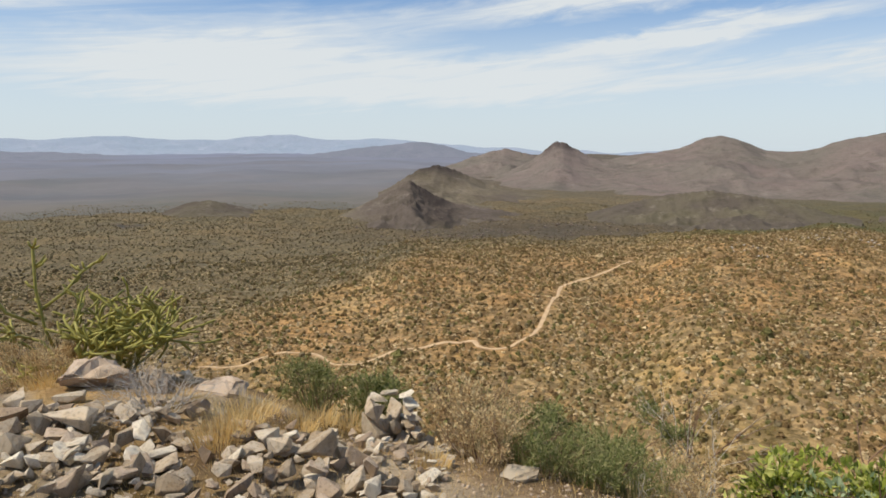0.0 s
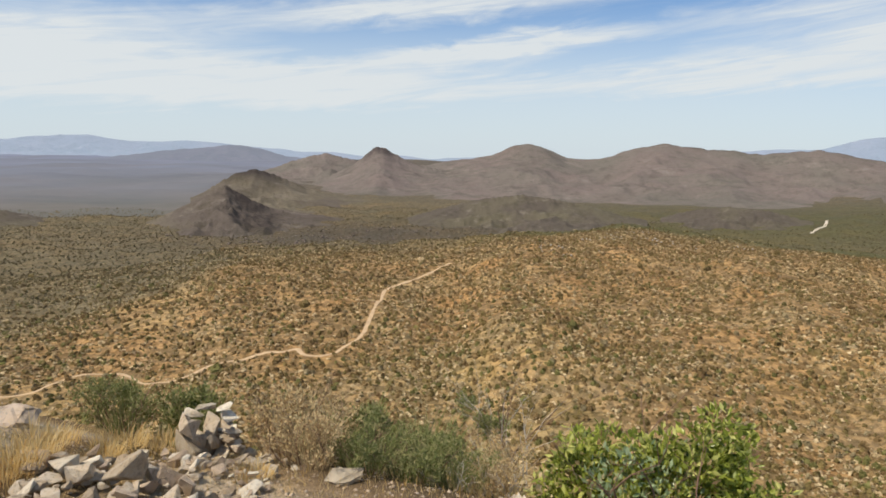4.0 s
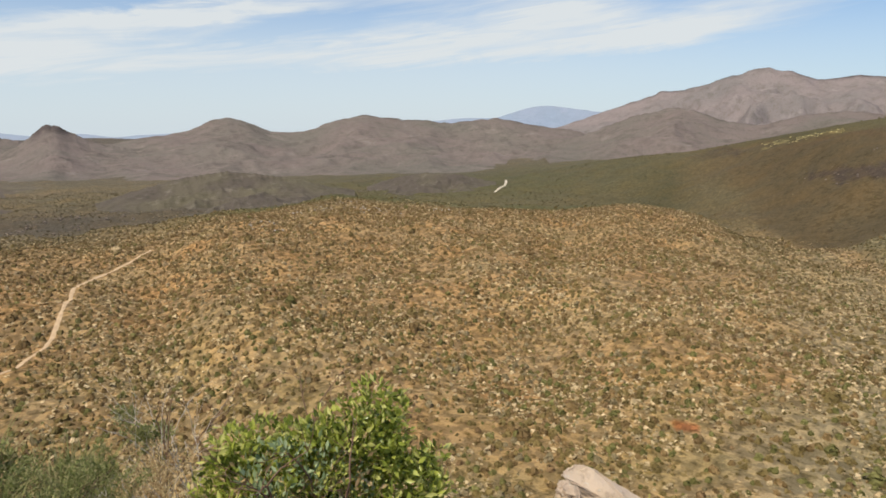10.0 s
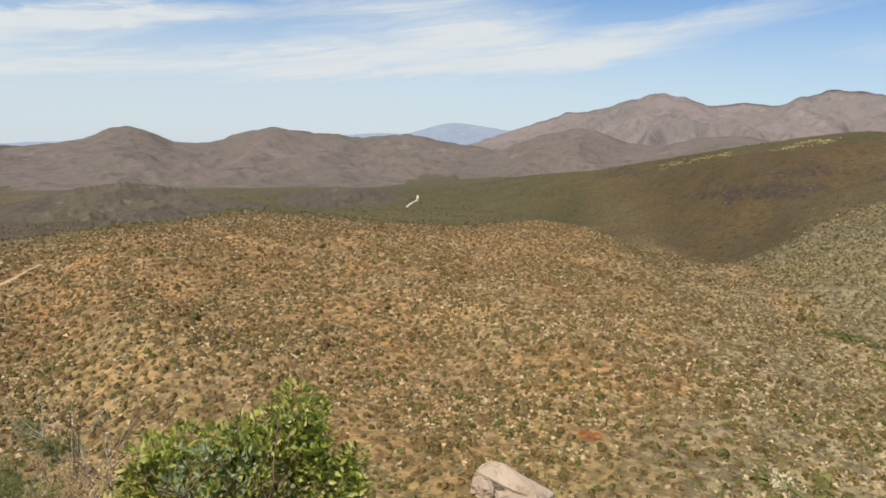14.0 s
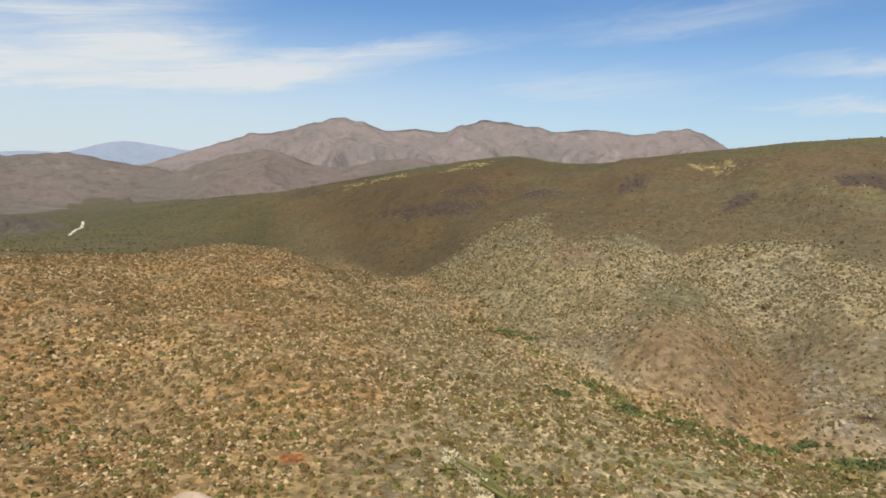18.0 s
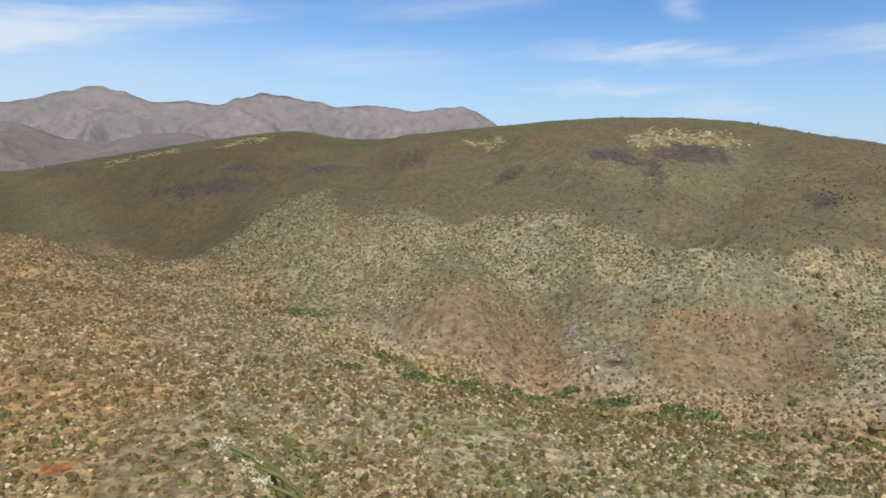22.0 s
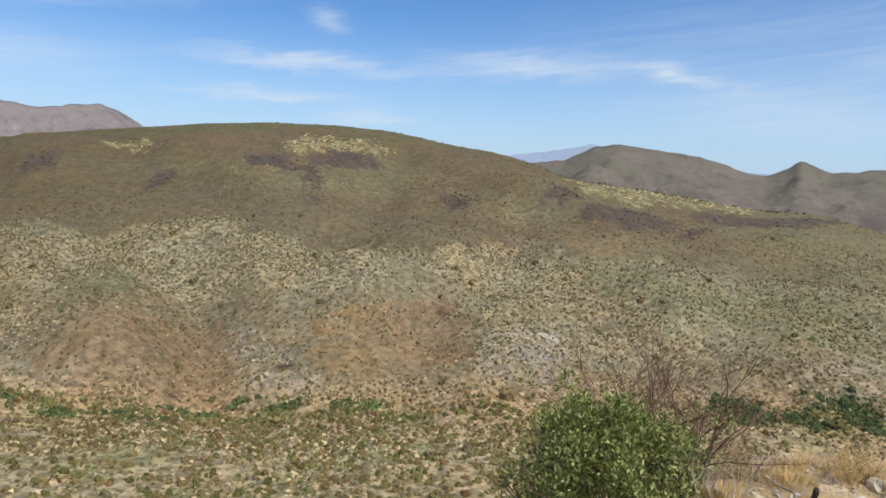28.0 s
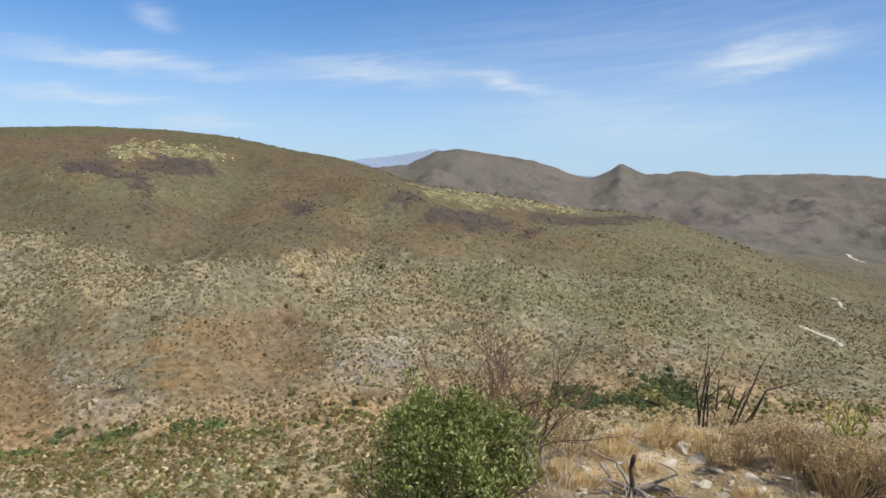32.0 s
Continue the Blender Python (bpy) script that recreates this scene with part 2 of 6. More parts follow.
def stone_material(name, base, warm, dark):
    m = Mat(name, 0.85, 0.25)
    m.obj_coords()
    c = m.mix(base, warm, m.fac(m.noise(3.5, 5), 0.42, 0.66))
    c = m.mix(c, dark, m.fac(m.noise(9, 7, 0.72), 0.50, 0.70))
    c = m.mix(c, (0.58, 0.535, 0.48), m.fac(m.rnd(), 0.35, 1.0), "MULTIPLY")
    c = m.mix(c, (0.50, 0.50, 0.44), m.fac(m.noise(42, 4, 0.7), 0.60, 0.72))
    m.color(c)
    m.bump(m.mix(m.noise(16, 7, 0.72), m.noise(9, 6, 0.65, (1, 1, 4)), 0.45), 0.6, 0.045)
    return m.m


def foliage_material(name, cols, amount=0.25, rough=0.55):
    m = Mat(name, rough, 0.3)
    m.color(m.ramp(m.island(), [(i / max(1, len(cols) - 1), c) for i, c in enumerate(cols)]))
    m.leaf(amount)
    return m.m


def attr_foliage(name):
    m = Mat(name, 0.95, 0.02)
    c = m.mix(m.attr("tone"), (0.66, 0.66, 0.60), m.island(), "MULTIPLY")
    m.color(c)
    m.leaf(0.12)
    return m.m


def bark_material(name, a, b, scale=30):
    m = Mat(name, 0.85, 0.2)
    m.obj_coords()
    m.color(m.mix(a, b, m.fac(m.noise(scale, 5, 0.7, (1, 1, 0.2)), 0.4, 0.65)))
    m.bump(m.noise(scale * 2, 4), 0.5, 0.01)
    return m.m


M_GROUND = ground_material()
M_SHRUB = attr_foliage("karoo_scrub")
M_STONE = stone_material("grey_stone", (0.58, 0.49, 0.37), (0.57, 0.44, 0.29), (0.24, 0.19, 0.14))
M_SLAB = stone_material("pink_stone", (0.52, 0.41, 0.31), (0.55, 0.42, 0.28), (0.24, 0.185, 0.14))
M_OUTCROP = stone_material("pale_outcrop", (0.42, 0.385, 0.335), (0.38, 0.33, 0.27), (0.24, 0.21, 0.18))
M_STALK = foliage_material("dark_green_stalk", [(0.08, 0.085, 0.025), (0.13, 0.13, 0.035), (0.19, 0.18, 0.05)], 0.05, 0.5)
M_CREAM = foliage_material("cream_flower", [(0.60, 0.52, 0.28), (0.78, 0.70, 0.46), (0.82, 0.77, 0.58)], 0.3, 0.6)
M_CAIRN = stone_material("cream_stone", (0.76, 0.68, 0.54), (0.72, 0.60, 0.42), (0.42, 0.36, 0.29))
M_LEAF = foliage_material("green_leaf", [(0.09, 0.12, 0.026), (0.26, 0.31, 0.055), (0.48, 0.52, 0.10), (0.78, 0.75, 0.28)], 0.45, 0.26)
M_BLUE = foliage_material("blue_green_leaf", [(0.15, 0.21, 0.09), (0.30, 0.38, 0.19), (0.50, 0.58, 0.35)], 0.4, 0.3)
M_LEAF2 = foliage_material("olive_leaf", [(0.08, 0.10, 0.022), (0.17, 0.20, 0.042), (0.29, 0.32, 0.08), (0.56, 0.53, 0.24)], 0.3, 0.45)
M_FEATHER = foliage_material("feathery_green", [(0.12, 0.15, 0.045), (0.21, 0.24, 0.075), (0.32, 0.32, 0.13), (0.40, 0.35, 0.18)], 0.3, 0.8)
M_GOLD = foliage_material("golden_grass", [(0.52, 0.32, 0.10), (0.64, 0.45, 0.18), (0.70, 0.54, 0.27), (0.55, 0.42, 0.23)], 0.35, 0.7)
M_DRY = foliage_material("dry_brown_shrub", [(0.30, 0.20, 0.10), (0.52, 0.37, 0.19), (0.72, 0.56, 0.32), (0.48, 0.39, 0.20)], 0.3, 0.8)
M_SUCC = foliage_material("succulent_green", [(0.15, 0.15, 0.032), (0.25, 0.24, 0.052), (0.36, 0.32, 0.080), (0.48, 0.41, 0.13)], 0.1, 0.5)
M_TWIG = bark_material("grey_twig", (0.40, 0.36, 0.31), (0.58, 0.53, 0.46))
M_DARKROCK = stone_material("dark_lichened_rock", (0.17, 0.135, 0.11), (0.20, 0.15, 0.115), (0.10, 0.08, 0.07))
M_BROWN = bark_material("brown_twig", (0.17, 0.10, 0.065), (0.27, 0.17, 0.11))
M_BURNT = bark_material("charred_wood", (0.035, 0.028, 0.024), (0.13, 0.09, 0.07))
M_DRIFT = bark_material("weathered_wood", (0.21, 0.17, 0.13), (0.40, 0.34, 0.27), 14)
M_PATH = Mat("trodden_earth", 0.95, 0.1)
M_PATH.color(M_PATH.mix((0.56, 0.41, 0.255), (0.45, 0.32, 0.195), M_PATH.fac(M_PATH.noise(0.6, 5), 0.4, 0.65))).bump(M_PATH.noise(3, 5), 0.4, 0.1)
M_PATH = M_PATH.m
M_TRACK = Mat("pale_track", 0.95, 0.1)
M_TRACK.color(M_TRACK.mix((0.60, 0.53, 0.42), (0.46, 0.40, 0.31), M_TRACK.fac(M_TRACK.noise(0.5, 5), 0.4, 0.65))).bump(M_TRACK.noise(3, 5), 0.4, 0.1)
M_TRACK = M_TRACK.m

# ---- the lie of the land ----
EYE = 1.6
tan = lambda d: np.tan(np.radians(d))


def curve(az, knots):
    """Smooth values over the compass from (azimuth, value) pairs."""
    k = np.array(knots, float)
    fine = np.arange(-180, 181, 1.0)
    v = np.interp(fine, k[:, 0], k[:, 1])
    v = np.convolve(np.pad(v, 2, mode="edge"), [0.1, 0.2, 0.4, 0.2, 0.1], "valid")
    return np.interp(az, fine, v)


def fbm(x, y, scale, octaves=4, seed=0.0, ridged=False):
    """Fractal noise from turned sine lattices; about -1 to 1."""
    rng = np.random.RandomState(int(seed * 10) + 7)
    out, amp, total = np.zeros_like(x), 1.0, 0.0
    f = 1.0 / scale
    for _ in range(octaves):
        acc = np.zeros_like(x)
        for _ in range(5):
            t, p, q = rng.uniform(0, 6.283, 3)
            u = (x * math.cos(t) + y * math.sin(t)) * f * 6.283
            w = (-x * math.sin(t) + y * math.cos(t)) * f * 6.283
            acc += np.sin(u + p + 1.3 * np.sin(w * 0.61 + q))
        acc *= 0.45
        if ridged:
            acc = 1.0 - 2.0 * np.abs(acc)
        out += amp * acc
        total += amp
        amp *= 0.5
        f *= 2.07
    return out / total


# brow of the hilltop that the camera stands on: distance and height
EDGE_R = [(-180, 9), (-90, 9), (-40, 7), (-30, 6.2), (-20, 5.6), (-10, 5.1), (0, 4.8), (10, 4.5), (25, 4.1), (40, 3.9), (55, 3.7), (70, 3.2), (100, 3.1), (115, 3.1), (126, 3.3), (133, 3.9), (140, 5.6), (150, 8.0), (165, 9.5), (180, 9)]
EDGE_Z = [(-180, -0.3), (-90, -0.2), (-40, -0.35), (-30, -0.27), (-20, -0.3), (-10, -0.52), (0, -0.62), (20, -0.65), (55, -0.65), (80, -0.7), (115, -0.72), (128, -0.85), (135, -0.90), (142, -1.0), (150, -1.34), (165, -1.45), (180, -0.4)]
# near rise: brown ridge to the north, grassy bench to the east
RISE_R = [(-180, 150), (-40, 165), (-15, 180), (-4, 215), (5, 235), (16, 240), (22, 275), (30, 300), (45, 290), (54, 320), (61, 300), (66, 200), (72, 150), (80, 120), (90, 110), (180, 105)]
RISE_E = [(-180, -16), (-40, -15.2), (-15, -14.2), (-11, -13), (-7, -12), (-4, -10.6), (0, -10), (5, -9.6), (10, -9.9), (13, -9.4), (16, -9.5), (18, -8.5), (21, -7.5), (25, -7.3), (28, -6.65), (30.6, -6.35), (33.5, -6.7), (37, -7.1), (41, -7.35), (49, -7.6), (54, -6.75), (58, -7), (61.5, -7.9), (66, -12), (72, -16), (80, -20), (90, -22.4), (120, -23.5), (180, -23)]
# the gully behind it
GULLY_R = [(-180, 350), (-40, 400), (0, 430), (30, 500), (50, 480), (58, 430), (63, 370), (70, 285), (74, 240), (78, 200), (82, 172), (86, 155), (90, 150), (95, 143), (104, 140), (121, 137), (135, 150), (146, 165), (154, 168), (180, 210)]
GULLY_Z = [(-180, -55), (-40, -57), (0, -58), (40, -59), (55, -57), (63, -52), (70, -47.2), (78, -47.6), (86, -49.8), (104, -50.7), (121, -50.6), (146, -50.4), (180, -53)]
# crest of the long green hill; open plain further north
HILL_R = [(-180, 800), (-40, 900), (40, 900), (50, 800), (55, 690), (64, 610), (75, 570), (90, 540), (110, 500), (124, 470), (129, 430), (150, 420), (160, 390), (180, 420)]
HILL_E = [(-180, -4.3), (30, -4.25), (42, -4.1), (50, -3.4), (53, -3.0), (59, -2.5), (64, -1.5), (70, -0.25), (75, 0.6), (79, 1.2), (82, 0.55), (86, 0.6), (90, 1.3), (95, 1.9), (100, 2.5), (105, 2.85), (110, 2.95), (115, 2.65), (119, 1.9), (124, 1.25), (127, 0.5), (129, -0.5), (132, -0.8), (137, -1.4), (144, -2.3), (149, -2.4), (153, -3.6), (156, -4.4), (161, -6.5), (166, -7.2), (180, -7.5)]


def hermite(r, kr, kz):
    """Monotone cubic through the knots of every column (knots x columns)."""
    h, d = np.diff(kr, axis=0), np.diff(kz, axis=0)
    s = d / h
    m = np.zeros_like(kz)
    both = s[:-1] * s[1:] > 0
    m[1:-1] = np.where(both, 2 * s[:-1] * s[1:] / np.where(both, s[:-1] + s[1:], 1), 0)
    m[0], m[-1] = s[0], s[-1]
    out = np.zeros((len(r), kr.shape[1]))
    for j in range(kr.shape[1]):
        i = np.clip(np.searchsorted(kr[:, j], r) - 1, 0, len(kr) - 2)
        t = np.clip((r - kr[i, j]) / h[i, j], 0, 1.5)
        out[:, j] = ((2 * t**3 - 3 * t**2 + 1) * kz[i, j] + (t**3 - 2 * t**2 + t) * h[i, j] * m[i, j]
                     + (3 * t**2 - 2 * t**3) * kz[i + 1, j] + (t**3 - t**2) * h[i, j] * m[i + 1, j])
    return out


def spur(x, y, a0, r0, a1, r1, high, wide):
    """A rounded spur between two places given by azimuth and distance."""
    p = np.array([math.sin(radians(a0)) * r0, math.cos(radians(a0)) * r0])
    q = np.array([math.sin(radians(a1)) * r1, math.cos(radians(a1)) * r1])
    d = q - p
    t = np.clip(((x - p[0]) * d[0] + (y - p[1]) * d[1]) / (d @ d), 0, 1)
    g = np.hypot(x - p[0] - t * d[0], y - p[1] - t * d[1])
    return high * np.exp(-((g / wide) ** 2))


SPURS = [(99, 400, 117, 230, 8.37, 26), (121, 380, 142, 225, 7.44, 30), (84, 330, 90, 185, 5.58, 20), (104, 260, 108, 170, 4.65, 16), (120, 260, 126, 165, 5.58, 17),
         (93, 250, 94, 170, 3.72, 13), (70, 480, 80, 260, 7.44, 26), (135, 260, 150, 190, 4.65, 22), (88, 480, 92, 330, 5.58, 24), (112, 230, 115, 165, 2.79, 11),
         (128, 330, 155, 260, 4.65, 20), (10, 170, 30, 120, 3.11, 18), (40, 230, 58, 130, 3.62, 22), (24, 250, 20, 120, 2.59, 15), (66, 200, 74, 120, 2.59, 14),
         (78, 420, 71, 330, -6.51, 16), (95, 420, 92, 260, -4.65, 14), (116, 400, 110, 250, -5.58, 15), (126, 300, 120, 180, -4.65, 13), (100, 220, 99, 150, -3.72, 10),
         (14, 230, 18, 90, -3.11, 10), (50, 250, 47, 110, -2.59, 12), (147, 300, 140, 190, -4.65, 14),
         (88, 300, 101, 275, 1.8, 16), (101, 275, 112, 221, 1.8, 16), (112, 221, 122, 204, 1.6, 14), (97, 345, 110, 258, -3.6, 17), (110, 258, 119, 226, -3.0, 14),
         (118, 232, 127, 258, 1.6, 15), (128, 256, 140, 208, 1.8, 15), (130, 290, 142, 232, -3.2, 15), (143, 258, 152, 258, 2.2, 12), (152, 256, 161, 226, 2.2, 12),
         (88, 182, 97, 222, 1.8, 8), (98, 224, 105, 178, -1.2, 10), (102, 226, 114, 205, 1.6, 9), (76, 288, 84, 232, -3.4, 10), (84, 232, 87, 180, -3.0, 8)]

AZ = np.unique(np.concatenate([np.arange(-180, -48, 4.0), np.arange(-48, 176, 0.4), np.arange(176, 180.1, 4.0)]))
RR = np.concatenate([np.arange(0.0, 12, 0.3), 12 * (4800 / 12) ** (np.arange(0, 421) / 420)])


def lie_of_land():
    re_, ze = curve(AZ, EDGE_R), curve(AZ, EDGE_Z)
    r1, e1 = curve(AZ, RISE_R), curve(AZ, RISE_E)
    rg, zg = curve(AZ, GULLY_R), curve(AZ, GULLY_Z)
    r2, e2 = curve(AZ, HILL_R), curve(AZ, HILL_E)
    z1, z2 = EYE + r1 * tan(e1), EYE + r2 * tan(e2)
    one = np.ones_like(AZ)
    kr = np.stack([0 * one, re_ * 0.75, re_, re_ + 28, 78 * one, r1, rg, r2, r2 + 260, 2000 * one, 4900 * one])
    kz = np.stack([0 * one, ze * 0.45, ze, ze - 23, -40.5 * one, z1, zg, z2, np.where(AZ < 48, z2 - 1, np.minimum(z2 - 12, -58)), -66 * one, -74 * one])
    z = hermite(RR, kr, kz)
    x = RR[:, None] * np.sin(np.radians(AZ))[None]
    y = RR[:, None] * np.cos(np.radians(AZ))[None]
    r = RR[:, None] * one[None]
    # folds run out along the crests, so that those stay where they are
    calm = (1 - np.exp(-(((r - r1[None]) / 28) ** 2)) * 0.85) * (1 - np.exp(-(((r - r2[None]) / 60) ** 2)) * 0.9)
    out = np.clip((r - 90) / 60, 0, 1)
    for s in SPURS:
        z += spur(x, y, *s) * calm
    z += out * calm * (fbm(x, y, 110, 3, 1.0) * 2.0 + fbm(x, y, 34, 3, 2.0) * 0.9)
    z += np.clip((r - 600) / 600, 0, 1) * fbm(x, y, 420, 3, 3.0) * 5
    z += np.clip((r - 20) / 60, 0, 1) * fbm(x, y, 11, 2, 4.0) * 0.25
    z += np.clip(1 - r / 30, 0, 1) * (fbm(x, y, 2.6, 3, 5.0) * 0.06)
    return x, y, z


GX, GY, GZ = lie_of_land()


def height(x, y):
    """Ground height by looking the place up in the sheet."""
    x, y = np.asarray(x, float), np.asarray(y, float)
    r, az = np.hypot(x, y), np.degrees(np.arctan2(x, y))
    i = np.clip(np.searchsorted(RR, r) - 1, 0, len(RR) - 2)
    j = np.clip(np.searchsorted(AZ, az) - 1, 0, len(AZ) - 2)
    u = np.clip((r - RR[i]) / (RR[i + 1] - RR[i]), 0, 1)
    v = np.clip((az - AZ[j]) / (AZ[j + 1] - AZ[j]), 0, 1)
    return (GZ[i, j] * (1 - u) * (1 - v) + GZ[i + 1, j] * u * (1 - v) + GZ[i, j + 1] * (1 - u) * v + GZ[i + 1, j + 1] * u * v)


def polar(az, r, lift=0.0):
    """The place on the ground at an azimuth and a distance."""
    x, y = r * math.sin(radians(az)), r * math.cos(radians(az))
    return Vector((x, y, float(height(x, y)) + lift))


def blob(az, r, a0, r0, da, dr):
    return np.exp(-(((az - a0) / da) ** 2) - (((r - r0) / dr) ** 2))


def inside(az, r, *corners):
    """Which places lie in a patch of land given by its corners (azimuth, distance)."""
    hit = np.zeros(az.shape, bool)
    for (a0, r0), (a1, r1) in zip(corners, corners[1:] + corners[:1]):
        if a0 != a1:
            cross = (a0 > az) != (a1 > az)
            hit ^= cross & (r < r0 + (az - a0) * (r1 - r0) / (a1 - a0))
    return hit.astype(float)


CREST_FLOWERS = ((106, 398), (108.2, 421), (111.2, 413), (114.9, 401), (114.1, 383), (110, 382), (107, 368))
STRIP_FLOWERS = ((129.9, 418), (132.2, 411), (134.5, 415), (138.5, 430), (144.3, 433), (144, 386), (137.7, 369), (132.3, 363), (130.9, 383))
KNOLL_FLOWERS = ((92.7, 428), (96, 435), (96.5, 394), (94.1, 415))
SHOULDER_FLOWERS = (((64, 569), (68.7, 549), (70.4, 529), (65.1, 542)),
                    ((72.5, 506), (75.1, 539), (76.9, 501), (73.3, 500)))
CRAGS = (((102.5, 337), (103.9, 354), (106.1, 371), (107.9, 345), (108.3, 371), (110, 384), (112.5, 377), (114.6, 367), (111.8, 349), (109.2, 353), (107.1, 329), (104.4, 329)),
         ((107.7, 340), (108.6, 342), (109.4, 295), (108.8, 291)),
         ((95.2, 339), (96.1, 358), (98, 354), (96.6, 348)),
         ((87.5, 407), (89.8, 406), (89.6, 379), (87.7, 385)),
         ((72, 428), (76.4, 433), (76.8, 423), (73.3, 410)),
         ((79.6, 415), (82.3, 419), (82.6, 395), (79.8, 392)),
         ((67, 444), (72.4, 401), (76.8, 410), (75, 379), (70.3, 388)),
         ((59.2, 611), (62.1, 612), (63.6, 548), (60.3, 583)),
         ((128.1, 310), (130.4, 376), (131.4, 326), (129.1, 305)),
         ((131, 302), (134.6, 359), (139.1, 338), (136.1, 291), (132.4, 296)),
         ((138.6, 358), (145.9, 387), (150.4, 416), (147.9, 362), (142.8, 351)),
         ((139.1, 330), (140.8, 339), (140.4, 322), (139.2, 321)),
         ((119.1, 319), (121.5, 318), (122.1, 300), (119.7, 308)))


def soil_colour(x, y):
    """What the ground is made of, place by place: tan earth, orange earth, olive scrub, dark rock, yellow flowers, pale
    slabs; cloud shadows are painted in too.
    """
    r, az = np.hypot(x, y), np.degrees(np.arctan2(x, y))
    n1, n2, n3, n4 = fbm(x, y, 90, 4, 11.0), fbm(x, y, 30, 4, 12.0), fbm(x, y, 260, 3, 13.0), fbm(x, y, 11, 3, 16.0)
    step = lambda v, lo, hi: np.clip((v - lo) / (hi - lo), 0, 1)
    col = np.zeros(x.shape + (3,)) + (0.300, 0.212, 0.120)
    broken = np.ones(x.shape)

    def lay(c, w, b=None):
        nonlocal col, broken
        w = np.clip(w, 0, 1)
        if b is not None:
            broken = broken * (1 - w) + b * w
        col = col * (1 - w[..., None]) + np.array(c) * w[..., None]

    r1, rg, r2 = curve(az, RISE_R), curve(az, GULLY_R), curve(az, HILL_R)
    lay((0.31, 0.20, 0.105), step(n2 + 0.5 * n1, 0.05, 0.6) * 0.7)
    lay((0.38, 0.295, 0.175), step(n1 - 0.3 * n2, 0.1, 0.7) * 0.6)
    lay((0.315, 0.240, 0.135), step(120 - r + 30 * n1, -25, 25) * 0.75)
    lay((0.235, 0.215, 0.105), step(120 - r + 30 * n1, -25, 25) * step(n2 - 0.3 * n1, 0.0, 0.5) * (0.25 + 0.4 * step(az, 50, 80)))
    lay((0.245, 0.212, 0.130), step(az, 58, 74) * step(rg - r, -5, 25) * 0.75)
    lay((0.205, 0.198, 0.095), step(az, 78, 96) * step(rg - r, 0, 25) * step(n2 + 0.4 * n1, -0.1, 0.5) * 0.7)
    # plain to the north beyond the rise
    edge = np.interp(r, [138, 153, 191, 210, 219, 234], [-21.6, -17.7, -14.4, -9.9, -5.3, -1.2])         # where the tan ridge falls away to the plain
    flank = step(edge - az + 1.2 * n1 + 0.8 * n2, 0, 3) * step(r, 95, 150)
    lay((0.198, 0.170, 0.110), flank * 0.9, 0.85)
    lay((0.190, 0.160, 0.104), step(r - r1 - 10 + 20 * n2, -15, 55) * step(62 - az, -6, 6) * 0.9, 0.75)
    lay((0.160, 0.142, 0.094), step(r - r1, 30, 300) * step(62 - az, -6, 6) * step(n3 + n1, -0.4, 0.5) * 0.7, 0.6)
    lay((0.115, 0.125, 0.055), step(r - r1, 8, 30) * step(95 - (r - r1), 0, 40) * step(az, 14, 24) * step(62 - az, -6, 6) * 0.8, 0.2)
    lay((0.115, 0.122, 0.055), blob(az, r, 42, 720, 20, 260) * 0.85, 0.15)
    lay((0.16, 0.14, 0.085), blob(az, r, 40, 700, 24, 300) * step(n1 + 0.6 * n2, 0.0, 0.6) * 0.8)
    lay((0.150, 0.135, 0.118), step(r, 600, 1300) * 0.9, 0.2)
    # cloud shadows on the plain, painted into the soil as dark strips
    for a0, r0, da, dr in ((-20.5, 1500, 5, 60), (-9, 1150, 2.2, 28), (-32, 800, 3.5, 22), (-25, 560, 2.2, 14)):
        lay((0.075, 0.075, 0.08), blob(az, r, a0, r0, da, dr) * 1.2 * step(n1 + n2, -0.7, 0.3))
    lay((0.21, 0.18, 0.155), step(r, 900, 1500) * step(n3, 0.1, 0.6) * 0.4)
    lay((0.108, 0.094, 0.076), np.maximum(blob(az, r, 8, 470, 15, 110), blob(az, r, 20, 520, 9, 60)) * 0.9 * step(r - r1, 10, 70), 0.5)
    # a cloud's shadow across the valley side, put into the soil as darker olive
    lay((0.088, 0.084, 0.042), blob(az, r, 60, 480, 8, 170) * 0.8 * step(r - r1, 20, 90), 0.2)
    # long hill: pale grassy foot, brown middle, olive top
    hill = step(az, 58, 66) * step(r - rg, 0, 25)
    t = np.clip((r - rg) / (r2 - rg), 0, 1.4) + 0.10 * n1 + 0.05 * n2
    lay((0.205, 0.165, 0.100), hill, 0.55)
    lay((0.215, 0.19, 0.115), hill * step(t, 0.10, 0.22) * 0.9, 0.65)
    lay((0.150, 0.107, 0.062), hill * step(t, 0.36, 0.50) * 0.92, 0.08)
    lay((0.126, 0.120, 0.058), hill * step(t, 0.68, 0.90) * (0.85 - 0.5 * step(az, 112, 126)), 0.08)
    lay((0.170, 0.148, 0.082), hill * step(t, 0.36, 0.5) * step(n3 + 0.5 * n2, 0.05, 0.6) * 0.5)
    lay((0.265, 0.23, 0.15), hill * step(n1, 0.2, 0.7) * step(0.55 - t, 0, 0.15) * 0.8)
    lay((0.17, 0.158, 0.085), hill * step(n3 - n1 * 0.4, 0.15, 0.6) * 0.45)
    # patches of the long hill: edges ragged, each with its own cover
    wa, wr = az + (n4 * 2.6 + n2 * 2.8) / np.maximum(r, 30) * 57.3, r + n4 * 4 + n2 * 4
    patch_of = lambda *c: inside(wa, wr, *c) * hill
